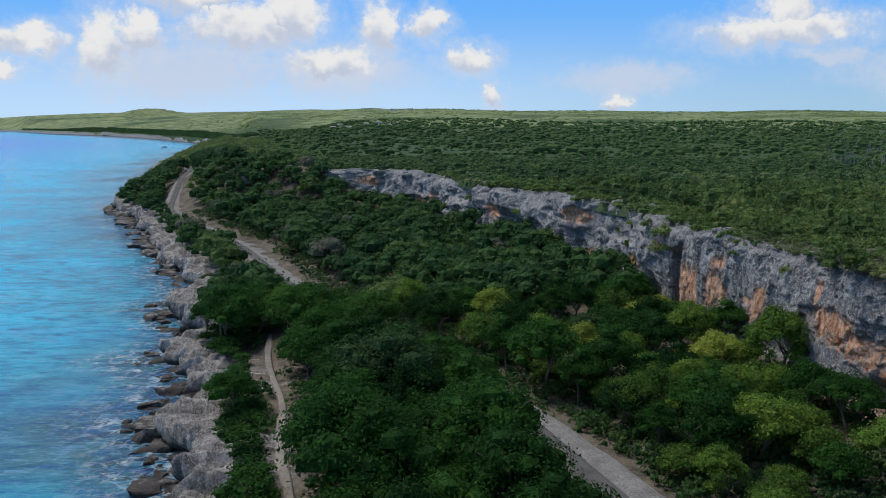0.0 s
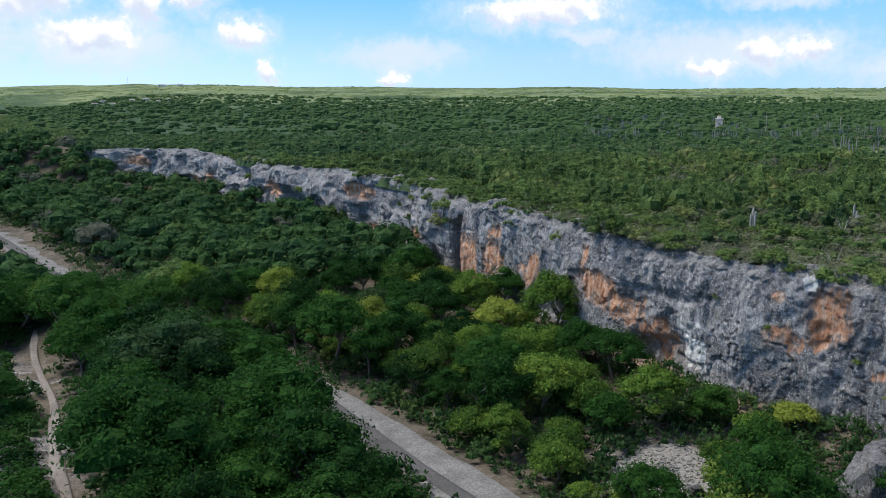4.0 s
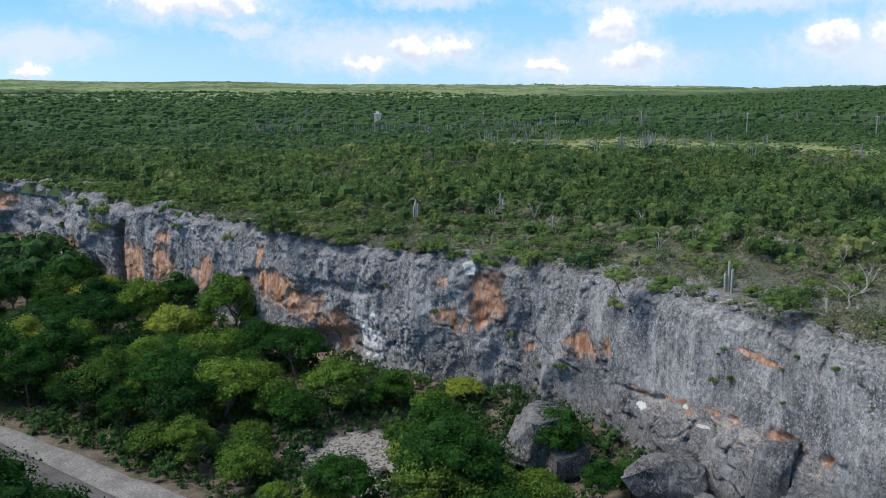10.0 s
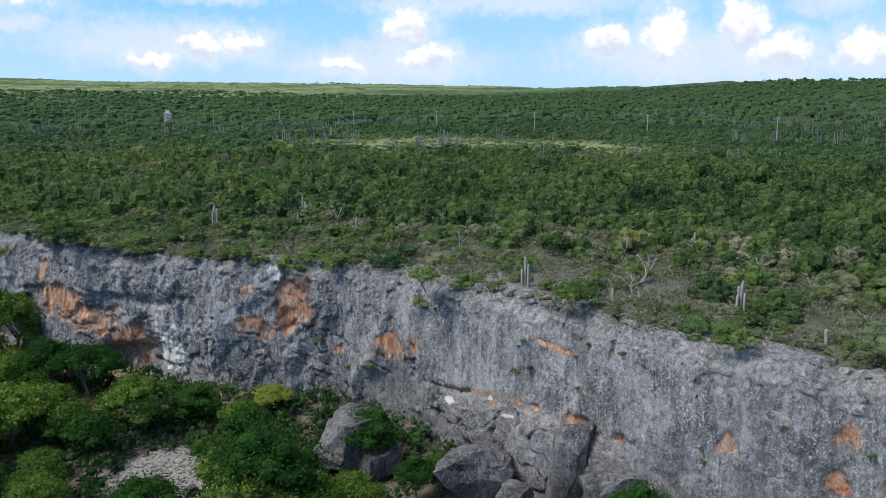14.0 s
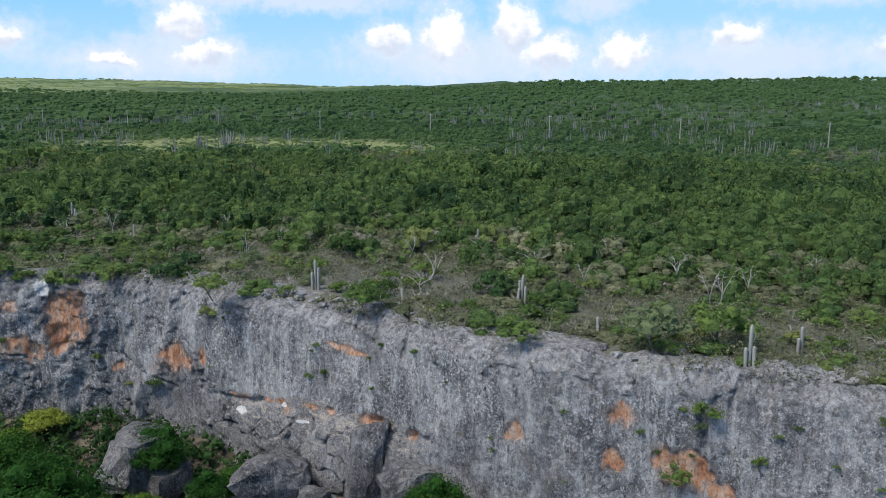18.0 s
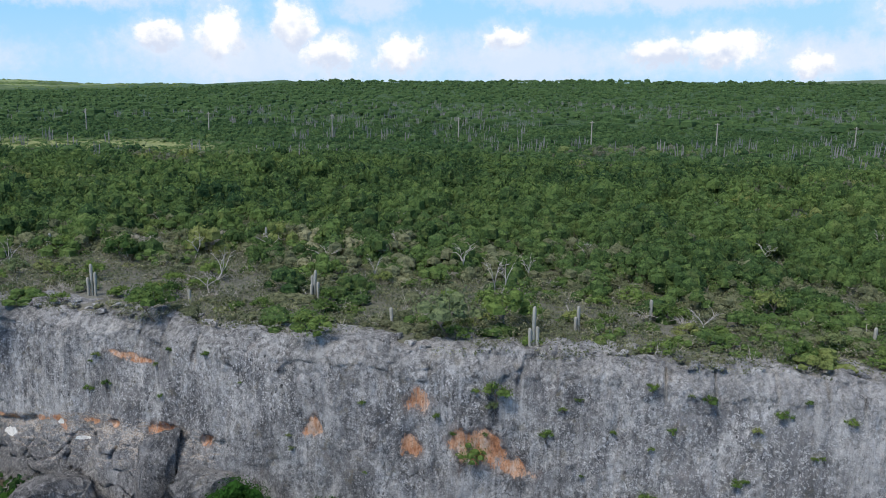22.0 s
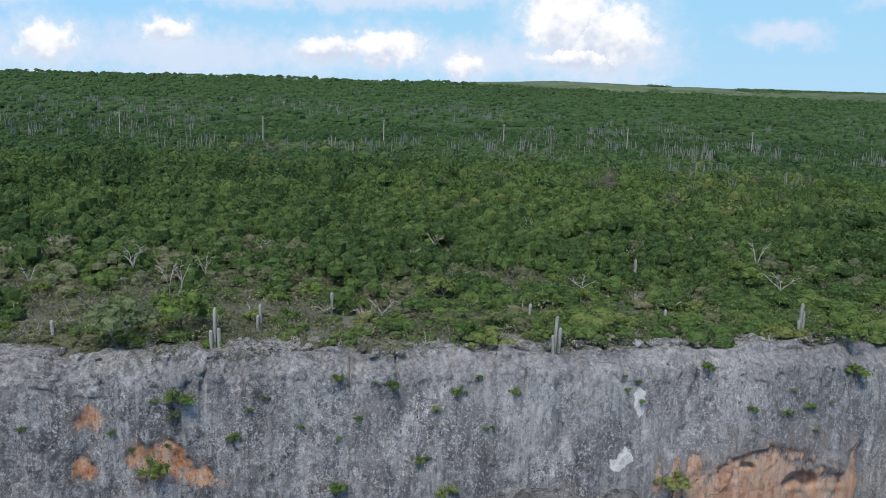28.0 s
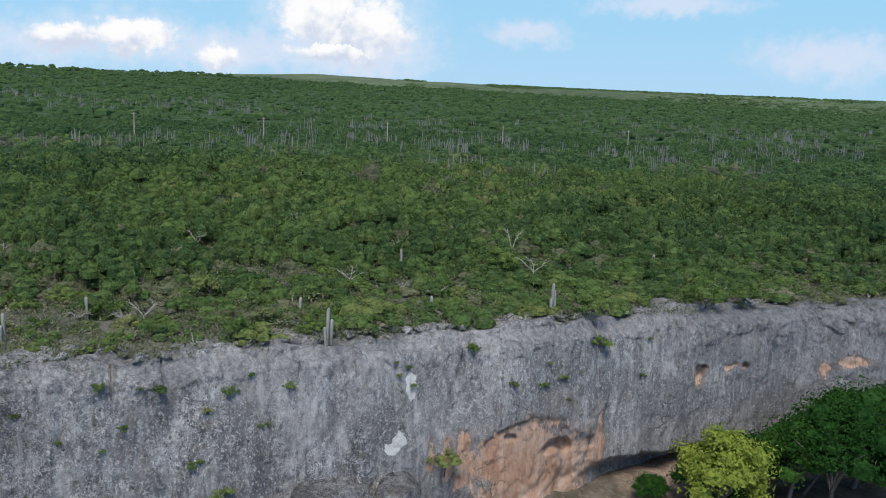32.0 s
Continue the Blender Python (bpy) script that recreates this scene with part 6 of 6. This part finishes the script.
for _ in range(34):
    face_plant(BRNG.uniform(-38, 44), 9.5 + 6.5 * BRNG.uniform() ** 0.6, BRNG.uniform(0.25, 0.6), "tiny dry tuft in a crack of the cliff")

# trees placed one by one at the cliff foot
DARK_SPOTS = ((6.6, 48.6, 0.9, 2), (7.0, 59.5, 0.7, 2), (1.5, 56.0, 1.1, 3), (2.6, 73.0, 1.15, 1), (3.0, 78.5, 1.0, 0), (-0.6, 80.5, 1.1, 4), (-26.0, 103.0, 1.25, 1), (-28.6, 108.0, 1.2, 4), (-24.2, 107.0, 1.3, 0), (-27.6, 115.5, 1.2, 3), (-24.6, 112.5, 1.2, 1), (34.0, 46.6, 1.0, 0), (38.9, 39.6, 0.85, 1), (37.4, 33.6, 0.65, 3), (34.4, -47.0, 1.5, 1), (37.0, -52.5, 1.4, 4), (33.0, -51.5, 1.4, 3), (38.5, -59.0, 1.3, 1), (39.6, 13.6, 0.95, 0), (39.9, 19.6, 0.9, 3), (38.5, -44.0, 1.0, 0), (39.5, -40.0, 0.8, 2), (37.5, -48.0, 1.1, 1), (39.9, -36.5, 0.6, 2), (36.3, -45.0, 1.2, 3), (39.6, -47.5, 0.9, 0), (39.8, 33.6, 0.7, 2))
FRESH_SPOTS = ((23.6, 44.4, 0.85, 1), (32.2, 48.6, 0.8, 1), (34.6, 40.2, 0.6, 3), (35.6, 37.6, 0.6, 1), (30.0, 36.4, 1.05, 0), (27.6, 38.4, 1.1, 2), (32.6, 36.0, 1.0, 1), (25.0, 36.5, 1.0, 0), (34.8, 35.4, 0.7, 3), (39.2, 31.0, 0.45, 3), (36.2, 57.2, 0.5, 3), (36.0, -38.6, 1.4, 2), (37.4, -41.5, 0.9, 1), (36.2, -31.6, 0.75, 3),
               (38.0, -35.0, 0.6, 3), (40.2, -8.9, 0.95, 3), (40.4, -2.7, 0.95, 1), (16.4, 70.2, 1.0, 2), (20.8, 50.6, 0.85, 0), (24.6, 69.8, 1.1, 2), (27.5, 73.0, 1.1, 0), (22.0, 74.0, 1.0, 2))
for kinds, listed, label in ((TREES, DARK_SPOTS, "leafy dark green tree at the foot of the cliff"), (FRESH, FRESH_SPOTS, "bright yellow-green tree at the foot of the cliff")):
    for x, y, s, k in listed:
        ob = copy_thing(kinds[k], pose(x, y, float(lower_z(np.array(x), np.array(y))) - 0.1, 0, 0, BRNG.uniform(0, 360)))
        ob.scale = (s, s, s * 1.05)
        tagged(ob, label, "tree")


# ---------------------------------------------------------------- cacti and dead wood
def cactus_column(rng, x, y, h, r):
    """A ribbed column with a rounded tip."""
    ribs, rows = 9, 9
    t = np.array([0, 0.25, 0.5, 0.75, 0.9, 0.94, 0.97, 0.99, 1.0])
    prof = r * np.where(t <= 0.9, 0.85 + 0.2 * t, np.sqrt(np.maximum(0, 1 - ((t - 0.9) / 0.1) ** 2)) * 0.98 + 0.03)
    ang = np.arange(ribs * 2) * np.pi / ribs
    star = np.where(np.arange(ribs * 2) % 2 == 0, 1.0, 0.72)
    lean = rng.normal(scale=0.03, size=2) * h
    v = np.stack([x + lean[0] * t[:, None] ** 2 + prof[:, None] * star * np.cos(ang), y + lean[1] * t[:, None] ** 2 + prof[:, None] * star * np.sin(ang), np.repeat(h * t[:, None], ribs * 2, 1)], -1)
    n = ribs * 2
    f = [(i * n + j, i * n + (j + 1) % n, (i + 1) * n + (j + 1) % n, (i + 1) * n + j) for i in range(rows - 1) for j in range(n)]
    return mesh_from("column", v.reshape(-1, 3), np.array(f), CACTUS, True)


CRNG = np.random.default_rng(11)
for x, y, h, n in ((50.9, 73.4, 2.6, 4), (49.8, 34.1, 2.3, 3), (52.5, 19.2, 2.2, 4), (44.9, 3.7, 2.6, 3), (43.9, -15.1, 2.2, 3), (45.8, -31.6, 2.4, 3), (50.2, -15.4, 1.4, 1), (60.6, 70.6, 2.4, 4), (62.1, 72.8, 2.6, 4), (58.0, 60.0, 2.0, 2),
                   (49.5, 1.4, 1.7, 2), (53.0, -3.0, 1.6, 1), (47.5, 12.5, 1.3, 1), (62.0, 46.0, 1.8, 2), (70.0, 30.0, 2.0, 2), (55.0, -48.0, 2.1, 2), (63.0, -28.0, 2.0, 2), (49.0, 26.5, 1.2, 1), (48.8, -24.0, 1.3, 1)):
    root = tagged(new("cactus"), "grey-green columnar cactus standing among low scrub", "cactus", "columnar cacti")
    for i in range(n):
        a = i * 2.4
        q = 0.0 if i == 0 else 0.24
        part("column", cactus_column(CRNG, q * math.cos(a), q * math.sin(a), h * (1 if i == 0 else CRNG.uniform(0.5, 0.9)), 0.11), root)
    root.location = (x, y, float(plateau_z(x, y)) - 0.1)

DEAD_KINDS = []
for i in range(5):
    root = tagged(new("dead_tree"), "bleached leafless dead tree with crooked branches", "dead tree", "dead trees")
    v, f = tubes(limb_paths(CRNG, (2.4, 3.0, 2.0, 1.5, 2.6)[i], (1.1, 1.0, 1.3, 1.4, 0.9)[i], 4, 0.07, True), 4)
    part("trunk", mesh_from("trunk", v, f, DEAD, True), root)
    DEAD_KINDS.append(root)
scatter_things(DEAD_KINDS, [(x, y, float(plateau_z(x, y)) - 0.05, 1.0) for x, y in (
    (64.4, 22.4), (57.5, 7.2), (65.6, 38.8), (52.6, 26.9), (55.3, 27.9), (64.6, 11.4), (56.3, -36.6), (58.6, -21.7), (75.2, -13.9), (81.3, -5.8), (58.4, 7.7), (63.0, 5.1), (64.8, -39.9), (60.2, 65.1), (55.8, 66.8),
    (59.8, 17.0), (70.5, 18.0), (72.0, 2.0), (68.0, 29.0), (60.0, 50.0), (66.0, 56.0), (50.5, -6.0), (55.0, 44.0), (70, -30), (84, 20), (90, 5), (78, 45), (85, -25), (62, 33), (52, -26))], CRNG, 0.7, 1.15)
for x, y, s in ((58.0, 6.6, 1.1), (56.5, 66.0, 1.3), (60.0, 64.0, 1.2), (62.0, 12.0, 1.0), (60.0, 19.5, 0.9), (63.5, 27.0, 1.0), (57.0, -20.0, 0.9), (53.2, -2.6, 1.3), (54.6, -4.0, 1.2), (52.0, -5.0, 1.0), (55.5, -24.5, 1.0), (54.2, -27.0, 1.1)):
    root = tagged(new("dead_bush"), "grey leafless thorn bush on bare stony ground", "dead bush")
    paths = []
    for _ in range(26):
        a, u = CRNG.uniform(0, 6.3), CRNG.uniform(0.35, 1.0)
        paths.append([(0, 0, 0, 0.025), (math.cos(a) * 0.5 * u, math.sin(a) * 0.5 * u, 0.45 * u + 0.1, 0.017), (math.cos(a + 0.3) * s * u, math.sin(a + 0.3) * s * u, 0.75 * CRNG.uniform(0.4, 1.1), 0.006)])
    v, f = tubes(paths, 3)
    part("thicket", mesh_from("thicket", v, f, DEAD, True), root)
    root.location = (x, y, float(plateau_z(x, y)))

for x, y, s in ((33.6, 71.6, 2.0), (33.2, 74.4, 1.7), (34.8, 68.6, 1.5)):
    root = tagged(new("dead_bush"), "brown leafless thorn thicket below the overhang", "dead bush")
    paths = []
    for _ in range(60):
        a, u = CRNG.uniform(0, 6.3), CRNG.uniform(0.3, 1.0)
        paths.append([(0, 0, 0, 0.03), (math.cos(a) * 0.6 * u, math.sin(a) * 0.6 * u, 1.4 * u, 0.022), (math.cos(a + 0.3) * s * u, math.sin(a + 0.3) * s * u, 3.2 * CRNG.uniform(0.4, 1.1), 0.008)])
    v, f = tubes(paths, 3)
    part("thicket", mesh_from("thicket", v, f, BARK, True), root)
    root.location = (x, y, float(lower_z(np.array(x), np.array(y))))


def build_far_cacti():
    """Grey cactus stands out on the plain."""
    temps = []
    for k in range(6):
        tri = []
        for i in range(int(CRNG.integers(2, 7))):
            a, q, h, r = CRNG.uniform(0, 6.3), CRNG.uniform(0, 0.5), CRNG.uniform(0.5, 1.0), CRNG.uniform(0.028, 0.055)
            cx, cy = q * math.cos(a), q * math.sin(a)
            tip = (cx * 1.3, cy * 1.3, h)
            ring = [(cx + r * math.cos(b), cy + r * math.sin(b), 0) for b in (0, 2.1, 4.2)]
            top = [(tip[0] + 0.6 * r * math.cos(b), tip[1] + 0.6 * r * math.sin(b), h) for b in (0, 2.1, 4.2)]
            for j in range(3):
                k2 = (j + 1) % 3
                tri += [ring[j], ring[k2], top[k2], ring[j], top[k2], top[j]]
        temps.append(np.array(tri))
    x, y, _ = plateau_scatter(3400, 130, 760, 20, 24.0)
    r = np.hypot(x, y)
    keep = (fbm(x * 0.012, y * 0.012, 0, 2, 131) > np.interp(r, [130, 220, 300, 560, 760], [0.6, 0.35, 0.0, -0.25, 0.1]))
    x, y = x[keep], y[keep]
    s = CRNG.uniform(2.6, 5.0, len(x))
    v, _ = spread_copies(temps, CRNG.integers(0, 6, len(x)), x, y, plateau_z(x, y) + 0.2, CRNG.uniform(0, 6.3, len(x)), s * 0.9, s, s)
    tagged(new("cactus_stands", leaf_mesh("cactus_stands", v, FARCACTUS)), "grey cactus and bare trunks rising above the scrub", "cactus", kind="stuff")


build_far_cacti()


# ---------------------------------------------------------------- what people have built
def box(name, x1, x2, y1, y2, z1, z2, material, parent, label="", bevel=0.03):
    bm = bmesh.new()
    bmesh.ops.create_cube(bm, size=1)
    for v in bm.verts:
        v.co = ((x1 + x2) / 2 + v.co.x * (x2 - x1), (y1 + y2) / 2 + v.co.y * (y2 - y1), (z1 + z2) / 2 + v.co.z * (z2 - z1))
    bmesh.ops.bevel(bm, geom=bm.edges[:], offset=bevel, segments=1, affect="EDGES")
    return part(name, bm_mesh(name, bm, material), parent, label)


for az in (35.2, 39.4, 44.2, 49.7, 56.2, 63.5, 71.4, 79.8, 88.6, 96.5, 104.5, 112.6, 120.3, 128.5):
    x, y = 300.0, 300.0 / math.tan(radians(az))
    root = tagged(new("utility_pole"), "weathered timber utility pole rising from the scrub", "utility pole", "pole line")
    v, f = tubes([[(0, 0, -0.5, 0.24), (0, 0, 4, 0.21), (0, 0, 8.6, 0.17)]], 8)
    part("pole", mesh_from("pole", v, f, TIMBER, True), root)
    box("crossarm", -0.08, 0.08, -0.8, 0.8, 7.9, 8.1, TIMBER, root)
    root.location = (x, y, float(plateau_z(x, y)))

# ruined tower
tx, ty = 490 * math.sin(radians(32.4)), 490 * math.cos(radians(32.4))
tower = tagged(new("tower"), "old square tower with flaking pink plaster in the scrub", "tower")
box("wall", -1.9, 1.9, -1.6, 1.6, -0.5, 7.2, PLASTER, tower)
box("parapet", -2.2, 2.2, -1.9, 1.9, 7.2, 7.6, WHITE, tower)
box("turret", -1.1, 0.9, -1.0, 1.0, 7.6, 9.0, PLASTER, tower)
box("door", -0.5, 0.5, -1.66, -1.55, 0, 2.1, TIMBER, tower)
box("window", -0.4, 0.4, -1.66, -1.55, 4.2, 5.4, TIMBER, tower)
tower.location, tower.rotation_euler = (tx, ty, float(plateau_z(tx, ty))), (0, 0, radians(-32))


def house(az, r, wd, dp, h, label, turn=0.0, wall=WHITE, z=None):
    x, y = r * math.sin(radians(az)), r * math.cos(radians(az))
    root = tagged(new("house"), label, "house")
    box("wall", -wd / 2, wd / 2, -dp / 2, dp / 2, -0.5, h, wall, root)
    bm = bmesh.new()
    pts = [(-wd / 2 - 0.4, -dp / 2 - 0.4, h), (wd / 2 + 0.4, -dp / 2 - 0.4, h), (wd / 2 + 0.4, dp / 2 + 0.4, h), (-wd / 2 - 0.4, dp / 2 + 0.4, h), (-wd / 2 + 0.5, 0, h + dp * 0.22), (wd / 2 - 0.5, 0, h + dp * 0.22)]
    vs = [bm.verts.new(p) for p in pts]
    for f in ((0, 1, 5, 4), (2, 3, 4, 5), (1, 2, 5), (3, 0, 4), (3, 2, 1, 0)):
        bm.faces.new([vs[i] for i in f])
    part("roof", bm_mesh("roof", bm, ROOFING), root)
    for k in range(int(wd // 3)):
        xx = -wd / 2 + 1.5 + 3 * k
        box("window", xx - 0.5, xx + 0.5, -dp / 2 - 0.04, -dp / 2 + 0.04, 1.0, 2.1, TIMBER, root, bevel=0.01)
    root.location, root.rotation_euler = (x, y, float(plateau_z(x, y)) if z is None else z), (0, 0, radians(turn))


for k, az in enumerate((-7.9, -7.3, -6.8, -6.2, -5.1, -4.3, -3.6, -2.9)):
    house(az, 1150 + 60 * (k % 3), 5.5 + 1.5 * (k % 3), 5, 2.6, "low white house with a dull roof on the far plain", 20 * (k % 4))
house(-3.3, 2560, 22, 10, 4, "white house on the distant ridge", 10)
house(-2.2, 2570, 16, 9, 4, "white house on the distant ridge", -15)
for az, wd, label, turn, wall in ((-13.9, 4.0, "small pale hut with a rusty roof among coastal trees", 15, PLASTER), (-12.9, 4.5, "small grey concrete hut among coastal trees", -10, CONCRETE)):
    r = next(k for k in range(140, 420) if float(lower_z(np.array(k * math.sin(radians(az))), np.array(k * math.cos(radians(az))))) + 2.0 > 30 - k * math.tan(radians(3.6)))
    house(az, r, wd, 3.0, 2.2, label, turn, wall, float(lower_z(np.array(r * math.sin(radians(az))), np.array(r * math.cos(radians(az))))) + 0.6)
# low bushes between the shore path and the bare rock
for k in range(120):
    yy = 46 + 66 * (k / 120) + BRNG.uniform(-1, 1)
    px = float(np.interp(yy, [p[1] for p in PATHWAY], [p[0] for p in PATHWAY]))
    if 79 < yy < 97 and k % 4:
        continue
    xx = px - 2.6 - (px - float(coast_x(yy)) - 6.5) * BRNG.uniform() ** 1.5 * 0.7
    bush(xx, yy, float(lower_z(np.array(xx), np.array(yy))) + 0.25, BRNG.uniform(0.9, 2.3), "low dark green shore bush beside the path", SHORE_BUSHES[k % 2], dz=0.8)

# mast on the ridge
mx, my = 2600 * math.sin(radians(-5.3)), 2600 * math.cos(radians(-5.3))
mast = tagged(new("radio_mast"), "thin grey radio mast on the distant ridge", "mast")
v, f = tubes([[(0, 0, 0, 0.45), (0, 0, 15, 0.35), (0, 0, 30, 0.2)]], 6)
part("pole", mesh_from("pole", v, f, WHITE, True), mast)
mast.location = (mx, my, float(plateau_z(mx, my)))

# motor boat in the bay
boat = tagged(new("boat"), "small white motor boat moored in the bay", "boat")
bm = bmesh.new()
prof = [(-4.5, 1.3), (-2, 1.5), (1.5, 1.35), (3.6, 0.8), (5.0, 0.05)]
rings = [[bm.verts.new((x, w * s, zz)) for s, zz in ((-1, 1.0), (-0.75, -0.3), (0.75, -0.3), (1, 1.0))] for x, w in prof]
for a, b2 in zip(rings, rings[1:]):
    for j in range(3):
        bm.faces.new((a[j], a[j + 1], b2[j + 1], b2[j]))
    bm.faces.new((a[3], a[0], b2[0], b2[3]))
bm.faces.new(rings[0])
part("hull", bm_mesh("hull", bm, WHITE), boat)
box("cabin", -1.8, 1.6, -0.95, 0.95, 0.9, 2.3, WHITE, boat)
box("windscreen", 1.55, 1.68, -0.8, 0.8, 1.5, 2.1, ASPHALT, boat)
boat.location, boat.rotation_euler = (1130 * math.sin(radians(-18.0)), 1130 * math.cos(radians(-18.0)), 0.1), (0, 0, radians(40))
